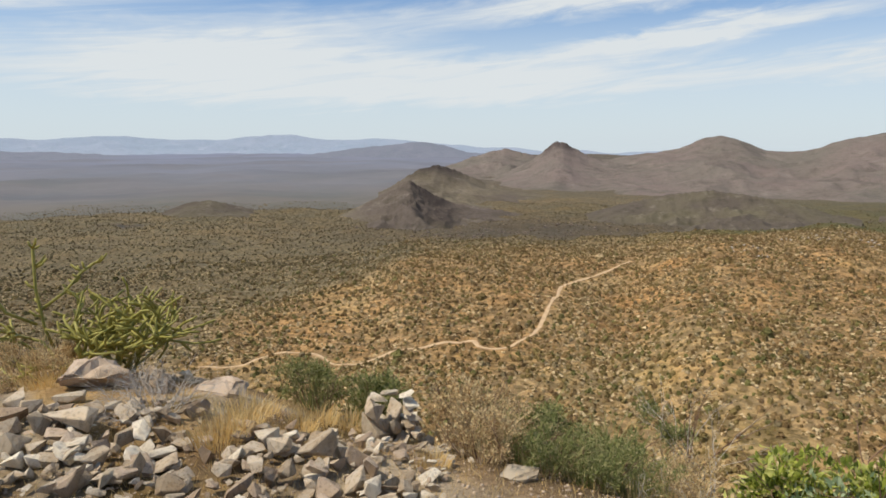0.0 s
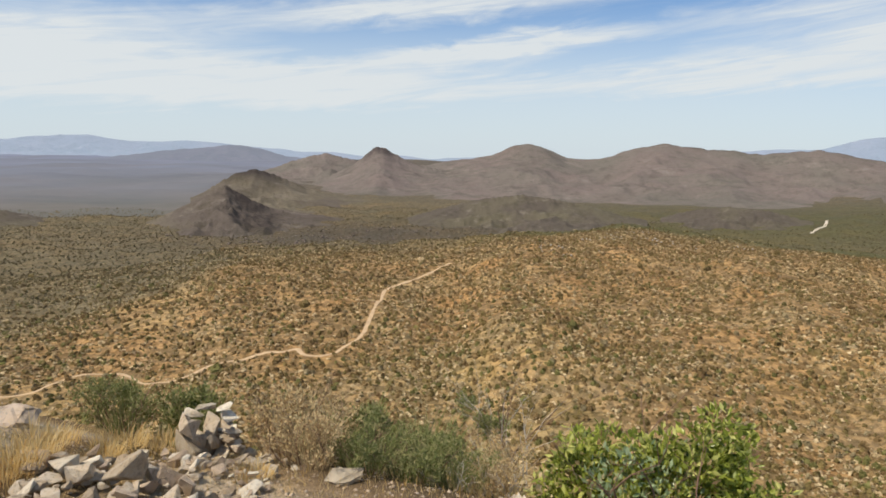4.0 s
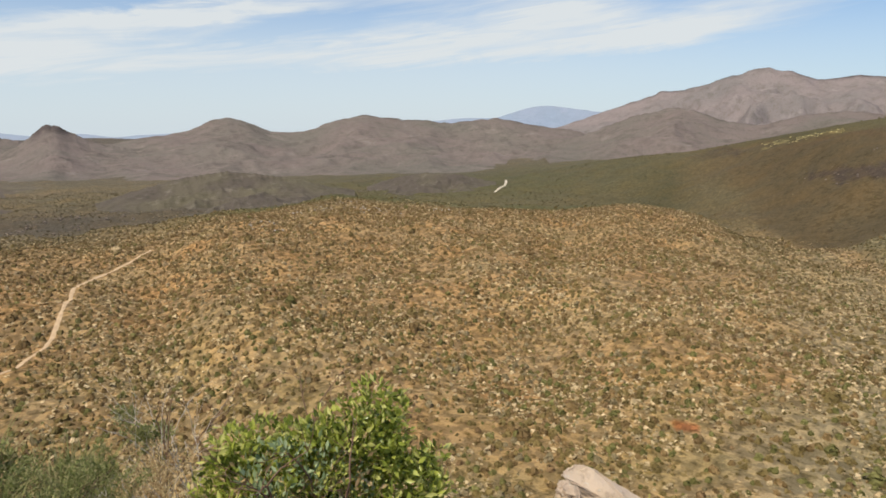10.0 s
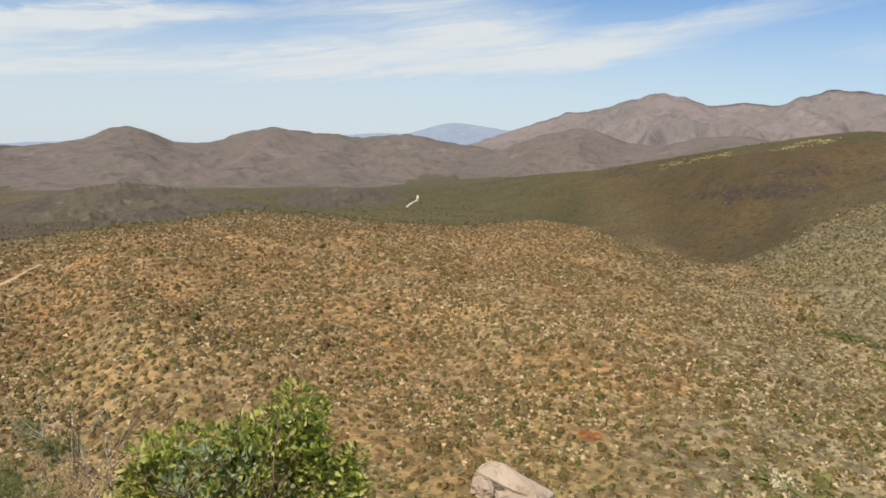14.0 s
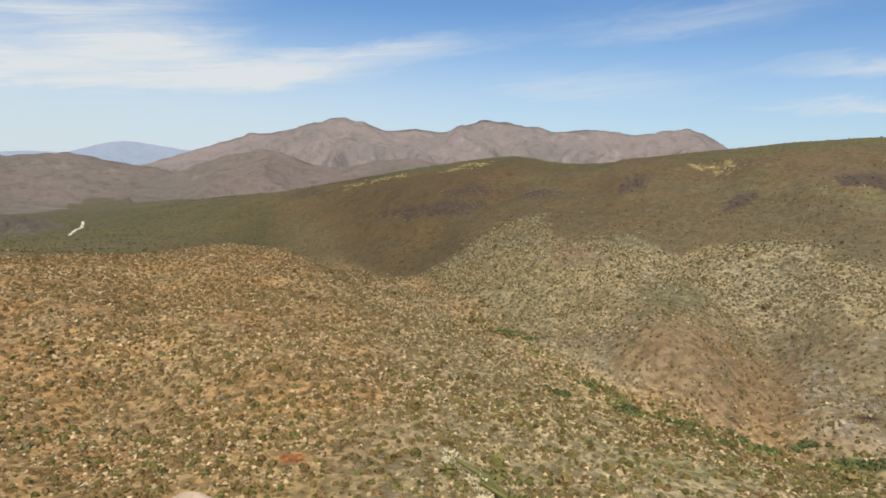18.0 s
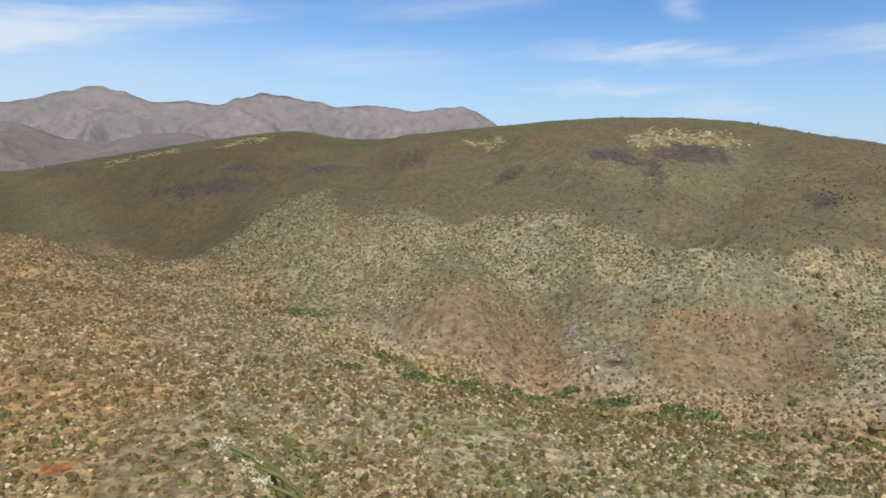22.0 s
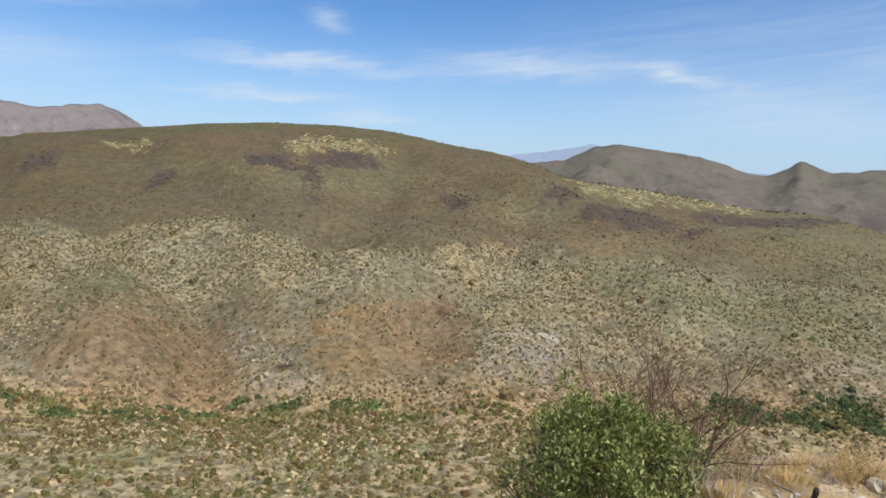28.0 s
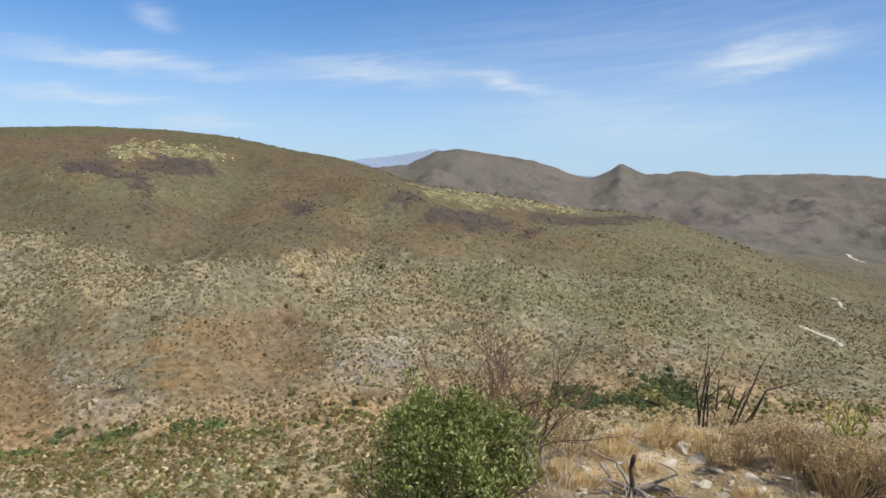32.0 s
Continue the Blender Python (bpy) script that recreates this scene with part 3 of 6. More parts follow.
    PALE, BARE, EARTH, SHADY, GREYSTONE = (0.236, 0.199, 0.122), (0.222, 0.154, 0.086), (0.250, 0.170, 0.082), (0.150, 0.116, 0.066), (0.335, 0.298, 0.236)
    lay((0.150, 0.118, 0.068), patch_of((57.9, 614), (65.1, 549), (74.6, 419), (87, 386), (96.5, 358), (105.9, 306), (118.3, 318), (124, 319), (124.5, 271), (118.8, 227), (110.6, 262), (104.3, 256), (101.4, 293), (87.1, 295), (77.7, 302), (74.1, 260), (64.8, 238), (61.1, 286), (57.7, 475)) * 0.8, 0.08)
    lay(SHADY, patch_of((61.7, 533), (74.2, 419), (75, 304), (72.3, 259), (65.6, 243), (64.5, 378)) * 0.7, 0.06)
    lay((0.165, 0.130, 0.072), patch_of((125, 291), (134.3, 281), (142.9, 331), (150.7, 306), (143.1, 270), (129.9, 243)) * 0.7, 0.12)
    lay((0.165, 0.158, 0.080), patch_of((130, 239), (139, 237), (147.2, 255), (152.4, 246), (152.8, 208), (147.6, 206), (139.3, 207), (134.7, 223)) * 0.6, 0.75)
    lay((0.225, 0.195, 0.112), patch_of((72.8, 302), (77.7, 293), (82.4, 256), (84.8, 239), (87.2, 218), (84.3, 230), (78.6, 230), (74.5, 236), (70.1, 260), (68.9, 282)) * 0.8, 0.9)
    lay(PALE, patch_of((77.7, 293), (84.3, 288), (88.1, 286), (94.8, 298), (101.4, 275), (104.3, 252), (109.8, 258), (115, 209), (112.6, 205), (106.4, 208), (101.7, 224), (94.6, 206), (90.1, 219), (87.2, 238), (85.3, 238), (82.4, 252)) * 0.9, 1.0)
    lay((0.150, 0.138, 0.072), patch_of((89.1, 241), (95, 239), (95, 208), (90.2, 203)) * 0.7, 0.35)
    lay(PALE, patch_of((117.5, 221), (124.1, 268), (126.1, 262), (130, 240), (134.7, 223), (139.3, 207), (137.2, 200), (130.2, 212), (125.4, 215), (119.5, 215)) * 0.9, 1.0)
    lay(PALE, patch_of((77.7, 228), (83.4, 235), (87.2, 218), (88.7, 197), (85.3, 201), (80.5, 207)) * 0.9, 1.0)
    lay(BARE, patch_of((81.9, 285), (86.2, 273), (86.7, 249), (82.4, 252)) * 0.6, 0.2)
    lay((0.188, 0.152, 0.090), patch_of((90.2, 188), (97, 225), (106.4, 207), (112.6, 202), (111, 189), (105.8, 182), (101, 209)) * 0.8, 0.55)
    lay(BARE, patch_of((87.3, 178), (90.2, 179), (95.1, 199), (101, 209), (102.6, 177), (102.3, 153), (96.4, 150), (91.4, 153), (88.3, 164)) * (0.80 + 0.4 * n4), 0.45)
    lay(GREYSTONE, patch_of((102, 193), (106.3, 181), (109.2, 161), (109.3, 147), (104.7, 148), (102.3, 153)) * (0.35 + 0.6 * n4), 0.95)
    lay(EARTH, patch_of((108, 184), (110.1, 193), (115.3, 195), (115.8, 155), (110.2, 153)) * (0.72 + 0.4 * n4), 0.3)
    lay(BARE, patch_of((112.7, 195), (119.1, 207), (122.3, 197), (122.4, 158), (115.8, 155)) * (0.80 + 0.4 * n4), 0.45)
    lay(PALE, patch_of((122.5, 194), (128.3, 210), (134.9, 201), (143.7, 197), (149.8, 180), (143.9, 178), (137.3, 194), (130.4, 184), (123.6, 184)) * 0.7, 1.0)
    lay(GREYSTONE, patch_of((122.6, 182), (129.8, 196), (131.1, 151), (125.8, 147), (123.3, 149)) * (0.45 + 0.6 * n4), 0.9)
    lay(GREYSTONE, patch_of((148.5, 187), (153.5, 214), (153.8, 178), (149.8, 176)) * (0.30 + 0.6 * n4), 0.9)
    lay(EARTH, patch_of((129.7, 281), (133.9, 264), (133.6, 250), (130.3, 250)) * 0.4, 0.1)
    lay((0.200, 0.168, 0.092), patch_of((57.5, 211), (68.8, 234), (74.5, 224), (82.4, 169), (76.8, 158), (64.7, 164), (57.3, 157)) * 0.5, 1.0)
    lay((0.200, 0.175, 0.100), patch_of((54.2, 280), (62.8, 386), (66.1, 336), (69.8, 267), (71.3, 220), (73.5, 157), (64.6, 149), (57.1, 187)) * 0.7, 0.9)
    lay((0.212, 0.186, 0.110), patch_of((70.8, 237), (74, 294), (76.1, 313), (81.4, 350), (83, 204), (75.4, 175)) * 0.7, 0.9)
    lay((0.172, 0.152, 0.088), blob(az, r, 160, 330, 14, 90) * hill * 0.8, 0.75)
    lay((0.165, 0.142, 0.100), step(az, 144, 156) * step(r, 420, 560) * 0.9, 0.3)
    col = col * (1 - 0.16 * hill * step(104 - az, 0, 20) * step(r, 230, 330))[..., None]
    for c in CRAGS:
        lay((0.098, 0.076, 0.060), patch_of(*c) * (0.95 + 0.6 * n4 + 0.3 * n2))
    for c in (CREST_FLOWERS, STRIP_FLOWERS, KNOLL_FLOWERS) + SHOULDER_FLOWERS:
        lay((0.46, 0.385, 0.18), patch_of(*c) * step(n4 + 0.3 * n2, -0.1, 0.5) * 0.6)
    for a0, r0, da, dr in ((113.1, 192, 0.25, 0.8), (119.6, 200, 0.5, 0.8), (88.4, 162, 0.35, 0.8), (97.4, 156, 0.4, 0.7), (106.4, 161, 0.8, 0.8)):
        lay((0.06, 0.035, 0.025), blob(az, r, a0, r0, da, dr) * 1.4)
    # bare red earth
    lay((0.36, 0.16, 0.075), step(blob(az, r, 60.4, 94.3, 1.3, 1.9) + 0.12 * n4, 0.38, 0.5))
    for a0, r0, da, dr in ((52, 110, 4, 8), (66, 118, 5, 9), (45, 105, 3, 7), (73, 128, 4, 7)):
        lay((0.36, 0.215, 0.105), blob(az, r, a0, r0, da, dr) * (0.40 + 0.7 * n2))
    # green along the gully
    lay((0.085, 0.115, 0.04), np.exp(-(((r - rg) / 5.0) ** 2)) * step(az, 74, 84) * (0.2 + 0.9 * n2))
    lay((0.085, 0.10, 0.04), 0.8 * np.maximum(blob(az, r, 148.9, 162, 3.4, 6), blob(az, r, 151.8, 173, 2.6, 6)))
    for a0, r0, da, dr in ((89.4, 145, 1.4, 2.2), (93.8, 144, 1.4, 2.2), (99.9, 147, 1.4, 2.2), (106.2, 144, 1.4, 2.2), (113.7, 142, 1.4, 2.2), (78.6, 204, 1.4, 2.2)):
        lay((0.05, 0.11, 0.025), blob(az, r, a0, r0, da, dr) * 1.3)
    col = col * (1 + np.stack([-0.03 + 0 * az, 0.01 + 0 * az, 0.09 + 0 * az], -1) * step(az, 66, 96)[..., None])
    col = col * (1 + 0.22 * step(az, 72, 88) * step(r, 40, 80))[..., None]
    # hilltop under the camera: straw, gravel
    top = step(16 - r, 0, 6)
    south = step(az, 100, 125)
    lay((0.40, 0.28, 0.14), top)
    lay((0.46, 0.40, 0.31), top * step(fbm(x, y, 1.9, 3, 14.0), 0.0, 0.5) * 0.9)
    lay((0.22, 0.15, 0.09), top * step(fbm(x, y, 1.1, 3, 15.0), 0.25, 0.6) * 0.8)
    lay((0.40, 0.34, 0.225), top * south * 0.85)
    lay((0.56, 0.50, 0.38), top * south * step(fbm(x, y, 0.9, 3, 17.0), 0.1, 0.5) * 0.7)
    lay((0.20, 0.135, 0.08), top * step(fbm(x, y, 0.6, 3, 18.0), 0.15, 0.5) * 0.5)
    lay((0.235, 0.170, 0.105), top * step(az, -6, 2) * step(70 - az, 0, 8) * 0.75)
    col = col * (1 - 0.10 * step(66 - az, -4, 8) * step(r, 30, 90))[..., None]
    warm = (step(66 - az, -2, 10) * step(r, 30, 60) * step(340 - r, 0, 60) * (1 - flank))[..., None]
    col = col * (1 + warm * np.array((0.06, 0.03, -0.04)))
    return np.clip(col * 0.88, 0.02, 0.8), np.clip(broken, 0, 1)


def mesh_from(name, verts, faces, mat, smooth=False):
    """A mesh from arrays of places and of triangles or quads."""
    me = bpy.data.meshes.new(name)
    verts, faces = np.asarray(verts, np.float32), np.asarray(faces, np.int32)
    k = faces.shape[1]
    me.vertices.add(len(verts))
    me.vertices.foreach_set("co", verts.ravel())
    me.loops.add(faces.size)
    me.loops.foreach_set("vertex_index", faces.ravel())
    me.polygons.add(len(faces))
    me.polygons.foreach_set("loop_start", np.arange(0, faces.size, k, dtype=np.int32))
    me.polygons.foreach_set("loop_total", np.full(len(faces), k, np.int32))
    if smooth:
        me.polygons.foreach_set("use_smooth", np.ones(len(faces), bool))
    me.update(calc_edges=True)
    me.materials.append(mat)
    return me


def paint(me, name, rgb):
    at = me.color_attributes.new(name, "FLOAT_COLOR", "POINT")
    at.data.foreach_set("color", np.concatenate([rgb, np.ones((len(rgb), 1))], 1).astype(np.float32).ravel())


def grid_faces(rows, cols):
    i = np.arange(rows - 1)[:, None] * cols + np.arange(cols - 1)[None]
    return np.stack([i, i + 1, i + cols + 1, i + cols], -1).reshape(-1, 4)[:, ::-1]


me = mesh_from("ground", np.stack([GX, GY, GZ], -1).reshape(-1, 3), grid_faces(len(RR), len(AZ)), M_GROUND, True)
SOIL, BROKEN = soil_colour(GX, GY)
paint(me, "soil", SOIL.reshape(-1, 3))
paint(me, "cover", np.repeat(BROKEN.reshape(-1, 1), 3, 1))
tagged(new("ground", me), "dry tan and olive hill country around a stony hilltop", "ground", kind="structure")


def thing(name, place, label, category, group="", kind="", turn=0.0):
    ob = new(name)
    ob.matrix_world = Matrix.Translation(place) @ pose(0, 0, 0, 0, 0, turn)
    return tagged(ob, label, category, group, kind)


def hang(name, me, parent, label="", m=None):
    """One mesh as a part of a thing, in the thing's own space."""
    ob = new(name, me)
    ob.parent = parent
    if m is not None:
        ob.matrix_basis = m
    if label:
        ob["label"] = label
    return ob


# ---- hills and mountains beyond ----
def mountain(name, label, category, mat, crest, r, foot, front, back, rough=0.10, seed=1.0, kind="", saddles=(), shade=None):
    """A hill or range from its skyline: (azimuth, elevation) along the crest at distance r."""
    k = np.array(crest, float)
    az = np.arange(k[0, 0], k[-1, 0] + 1e-6, max(0.08, (k[-1, 0] - k[0, 0]) / 260))
    el = np.interp(az, k[:, 0], k[:, 1])
    el = np.convolve(np.pad(el, 2, mode="edge"), [0.0, 0.22, 0.56, 0.22, 0.0], "valid")
    top = EYE + r * tan(el)
    bumps = np.convolve(np.random.RandomState(int(seed * 10)).uniform(-1, 1, len(el) + 2), [0.3, 0.4, 0.3], "valid") * 0.0014 * r
    d = np.concatenate([np.linspace(-1, 0, 44), np.linspace(0, 1, 14)[1:]])
    span = np.where(d < 0, front, back)
    rr = r + d[:, None] * span[:, None] + 0 * az[None]
    x, y = rr * np.sin(np.radians(az))[None], rr * np.cos(np.radians(az))[None]
    foot = np.minimum(height(x, y), foot + 4) - 3.0
    rise = np.maximum(top[None] - foot, 2.0)
    gul = fbm(x, y, front * 0.55, 5, seed, True)
    lump = fbm(x, y, front * 1.3, 4, seed + 3)
    a = np.abs(d)[:, None]
    shape = 1 - a ** 0.95 * 0.98
    shape = shape * (1 - 0.32 * np.sin(a * 3.14159))
    z = foot + rise * shape + rise * (gul * rough * 1.5 + lump * rough * 1.3) * np.sin(np.clip(a, 0, 1) * 3.14159) ** 0.8
    z += fbm(x, y, front * 0.12, 3, seed + 5) * rise * 0.012
    z += bumps[None] * np.exp(-((a / 0.05) ** 2))                # a broken skyline
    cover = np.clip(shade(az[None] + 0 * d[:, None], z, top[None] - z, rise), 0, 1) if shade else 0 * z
    p = np.stack([x, y, z], -1)
    nor = np.cross(np.gradient(p, axis=1), np.gradient(p, axis=0))
    nor *= -np.sign(nor[..., 2:]) / np.linalg.norm(nor, axis=-1, keepdims=True)
    if saddles:                          # a range: one part for each peak, parted at the saddles
        mid = len(az) // 2
        top = thing(name, (x[-1, mid], y[-1, mid], float(z[-1, mid])), label, category)
        base = np.array(top.matrix_world.translation)
        cuts = [0] + [int(np.argmin(abs(az - q))) for q in saddles] + [len(az) - 1]
        for i, j in zip(cuts[:-1], cuts[1:]):
            v = np.stack([x[:, i:j + 1], y[:, i:j + 1], z[:, i:j + 1]], -1) - base
            me = mesh_from("peak", v.reshape(-1, 3), grid_faces(len(d), j - i + 1), mat, True)
            paint(me, "cap_and_shade", np.repeat(cover[:, i:j + 1].reshape(-1, 1), 3, 1))
            me.normals_split_custom_set_from_vertices(nor[:, i:j + 1].reshape(-1, 3))     # one even slope across the saddles
            hang("peak", me, top)
        return top
    me = mesh_from(name, np.stack([x, y, z], -1).reshape(-1, 3), grid_faces(len(d), len(az)), mat, True)
    paint(me, "cap_and_shade", np.repeat(cover.reshape(-1, 1), 3, 1))
    return tagged(new(name, me), label, category, kind=kind)


# far-range haze, glowing from the surface over dim base colours
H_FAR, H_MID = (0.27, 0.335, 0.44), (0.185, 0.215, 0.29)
M_FAR = mountain_material("haze_blue_range", (0.10, 0.11, 0.14), (0.08, 0.10, 0.13), (0.14, 0.14, 0.17), H_FAR, 0.6)
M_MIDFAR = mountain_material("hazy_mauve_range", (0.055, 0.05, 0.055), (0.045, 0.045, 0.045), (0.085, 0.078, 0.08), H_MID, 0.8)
# M_BIG and M_RED: haze put into lighter, greyer base colours
M_BIG = mountain_material("mauve_brown_mountain", (0.245, 0.205, 0.195), (0.205, 0.182, 0.172), (0.31, 0.268, 0.255), None, 0.8)
M_RED = mountain_material("red_brown_hill", (0.185, 0.150, 0.135), (0.16, 0.142, 0.122), (0.24, 0.205, 0.18), None, 1.0)
M_DARKH = mountain_material("dark_rock_hill", (0.115, 0.095, 0.08), (0.165, 0.14, 0.10), (0.22, 0.185, 0.155), None, 1.6)
M_KOP = mountain_material("stony_brown_hill", (0.105, 0.088, 0.072), (0.128, 0.112, 0.078), (0.21, 0.18, 0.145), None, 4.0)
M_EAST = mountain_material("brown_green_hill", (0.175, 0.145, 0.122), (0.148, 0.136, 0.102), (0.225, 0.192, 0.160), None, 1.0)

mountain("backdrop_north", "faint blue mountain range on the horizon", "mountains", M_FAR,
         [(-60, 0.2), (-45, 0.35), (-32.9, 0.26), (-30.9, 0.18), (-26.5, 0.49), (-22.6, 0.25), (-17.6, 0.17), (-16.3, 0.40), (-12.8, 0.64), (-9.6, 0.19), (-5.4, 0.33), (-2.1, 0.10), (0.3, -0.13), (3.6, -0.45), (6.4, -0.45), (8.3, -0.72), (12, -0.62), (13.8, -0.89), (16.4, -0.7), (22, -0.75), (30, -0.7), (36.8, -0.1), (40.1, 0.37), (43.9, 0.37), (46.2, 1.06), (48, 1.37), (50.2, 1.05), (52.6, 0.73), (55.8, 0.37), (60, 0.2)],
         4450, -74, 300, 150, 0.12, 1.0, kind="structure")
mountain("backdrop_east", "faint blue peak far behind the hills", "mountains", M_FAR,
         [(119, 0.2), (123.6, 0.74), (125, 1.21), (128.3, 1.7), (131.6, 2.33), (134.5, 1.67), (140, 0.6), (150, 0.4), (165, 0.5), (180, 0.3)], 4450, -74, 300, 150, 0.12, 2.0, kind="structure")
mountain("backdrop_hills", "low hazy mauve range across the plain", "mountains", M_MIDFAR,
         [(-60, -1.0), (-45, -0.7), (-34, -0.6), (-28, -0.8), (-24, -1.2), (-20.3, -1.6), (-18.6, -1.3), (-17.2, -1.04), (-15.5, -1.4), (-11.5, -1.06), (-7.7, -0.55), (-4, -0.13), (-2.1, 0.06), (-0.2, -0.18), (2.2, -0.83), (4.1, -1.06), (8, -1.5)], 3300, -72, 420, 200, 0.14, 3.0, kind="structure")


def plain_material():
    """The plain with blue haze painted on as glow: the further, the paler."""
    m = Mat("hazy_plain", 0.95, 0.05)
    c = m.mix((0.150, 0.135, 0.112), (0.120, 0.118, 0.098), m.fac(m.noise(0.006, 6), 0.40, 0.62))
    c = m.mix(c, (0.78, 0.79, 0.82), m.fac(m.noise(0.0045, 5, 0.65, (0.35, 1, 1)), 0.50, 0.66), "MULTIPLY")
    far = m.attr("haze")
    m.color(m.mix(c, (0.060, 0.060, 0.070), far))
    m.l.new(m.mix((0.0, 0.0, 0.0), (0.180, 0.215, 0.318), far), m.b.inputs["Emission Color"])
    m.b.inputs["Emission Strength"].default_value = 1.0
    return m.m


# a sheet just over the ground that carries the painted haze
az, rr = np.arange(-62, 12.01, 0.5), np.geomspace(620, 4300, 220)
x, y = rr[:, None] * np.sin(np.radians(az))[None], rr[:, None] * np.cos(np.radians(az))[None]
lift = np.interp(rr, [620, 680, 900, 1500, 4300], [-2.0, 0.15, 0.8, 2.0, 5.0])[:, None] - 16 * np.clip((az[None] + 4) / 5, 0, 1) ** 2 * np.interp(rr, [620, 1300, 1700], [1, 1, 0])[:, None] - 16 * np.clip((az[None] - 5) / 5, 0, 1) ** 2
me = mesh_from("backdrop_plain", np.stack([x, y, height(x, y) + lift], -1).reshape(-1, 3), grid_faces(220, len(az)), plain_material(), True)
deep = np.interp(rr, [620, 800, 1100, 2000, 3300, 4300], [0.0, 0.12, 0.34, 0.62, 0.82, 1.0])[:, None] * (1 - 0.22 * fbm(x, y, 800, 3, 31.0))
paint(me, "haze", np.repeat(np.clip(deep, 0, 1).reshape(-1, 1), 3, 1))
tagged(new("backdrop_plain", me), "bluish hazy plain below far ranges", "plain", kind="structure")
mountain("hill", "pinkish rounded hill behind a dark cone", "hill", M_RED, [(-1.5, -2.6), (0, -2.1), (2.2, -1.3), (3.8, -0.8), (5.2, -0.5), (6.3, -0.75), (7.4, -1.05), (9.7, -1.5), (12, -2.4)], 1600, -66, 420, 150, 0.09, 4.0)
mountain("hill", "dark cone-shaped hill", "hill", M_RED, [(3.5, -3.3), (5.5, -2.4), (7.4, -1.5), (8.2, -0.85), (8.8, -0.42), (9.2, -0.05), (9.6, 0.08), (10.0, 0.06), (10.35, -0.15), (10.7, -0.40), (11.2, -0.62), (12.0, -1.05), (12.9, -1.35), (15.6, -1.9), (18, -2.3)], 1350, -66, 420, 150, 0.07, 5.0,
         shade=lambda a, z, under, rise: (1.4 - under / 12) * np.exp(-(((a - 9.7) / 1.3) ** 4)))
mountain("mountain_range", "red-brown range with rounded peaks", "mountains", M_RED,
         [(11, -1.8), (13.8, -1.3), (16.4, -0.88), (18.8, -0.55), (20.3, 0.08), (21.3, 0.48), (22, 0.55), (23.5, 0.18), (25.3, -0.58), (26.9, -0.7), (28.4, -0.5), (30.7, 0.33), (33, 0.68), (35.4, 0.36), (37.8, 0.22), (40.2, -0.01), (42, 0.2), (44.1, 0.32), (47.1, -0.23), (50.3, -0.7), (54, -1.6), (60, -2.4)], 1500, -66, 620, 160, 0.11, 6.0, saddles=(26.9, 41.0))
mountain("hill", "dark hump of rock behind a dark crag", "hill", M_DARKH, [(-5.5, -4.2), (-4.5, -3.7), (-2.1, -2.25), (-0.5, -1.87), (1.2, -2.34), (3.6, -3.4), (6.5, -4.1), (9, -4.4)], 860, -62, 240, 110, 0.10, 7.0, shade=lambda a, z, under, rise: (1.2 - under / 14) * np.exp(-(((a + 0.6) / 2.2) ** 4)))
# the right flank, away from the sun, has its shade painted in
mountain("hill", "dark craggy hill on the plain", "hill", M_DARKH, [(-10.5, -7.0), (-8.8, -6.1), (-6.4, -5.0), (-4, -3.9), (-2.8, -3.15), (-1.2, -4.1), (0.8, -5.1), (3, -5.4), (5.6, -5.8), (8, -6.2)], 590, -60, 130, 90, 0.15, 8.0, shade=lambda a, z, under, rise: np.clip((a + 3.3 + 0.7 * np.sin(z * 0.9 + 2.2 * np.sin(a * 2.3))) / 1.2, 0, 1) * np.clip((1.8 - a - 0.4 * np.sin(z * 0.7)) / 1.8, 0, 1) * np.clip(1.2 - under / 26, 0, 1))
mountain("hill", "low dark hillock on the plain", "hill", M_KOP, [(-24.5, -6.0), (-23, -5.6), (-20.9, -4.79), (-19.1, -4.57), (-17.4, -5.0), (-15.3, -5.6), (-13.5, -6)], 660, -61, 110, 60, 0.08, 9.0)
mountain("hill", "low rocky brown hill", "hill", M_KOP, [(10.5, -6.3), (12.2, -5.8), (14.8, -5.0), (18.3, -4.15), (21.3, -3.71), (24.2, -3.98), (27.3, -4.5), (29.6, -5.1), (32, -5.5)], 600, -60, 130, 80, 0.12, 10.0)
mountain("hill", "low stony rise in the green valley", "hill", M_KOP, [(33, -5.2), (35, -4.6), (38, -4.1), (41, -4.3), (44, -5.0)], 680, -62, 90, 60, 0.12, 10.5)
mountain("mountain_range", "tall mauve-brown mountain range", "mountains", M_BIG,
         [(46, -1.2), (49, -0.4), (50.8, 0.16), (52.7, 0.83), (55.2, 1.6), (56.4, 2.0), (57, 2.3), (58.6, 2.3), (61.2, 3.1), (63, 3.6), (64.5, 3.87), (66.3, 3.5), (67.9, 2.82), (70.5, 3.05), (72.8, 2.85), (74.2, 3.5), (75, 3.6), (76.1, 4.05), (78, 3.75), (81.1, 3.4), (82.2, 3.05), (84.8, 3.4), (88.6, 2.97), (91, 3.35), (92.4, 3.55), (93.8, 3.02), (95.5, 2.04), (98, 0.8), (101, -0.5)], 2300, -68, 800, 260, 0.14, 11.0, saddles=(58.6, 72.6, 82.2, 88.6))
mountain("hill", "brown foothill below the tall range", "hill", M_RED, [(46, -2.7), (49.4, -1.6), (51.8, -0.8), (55, 0.45), (58.2, 1.1), (59.5, 0.8), (61.4, 0.1), (64.1, -0.4), (67.5, 0.45), (70.4, 0.62), (73.2, 0.2), (78, -0.5), (84, -1)], 1350, -64, 480, 150, 0.11, 12.0)
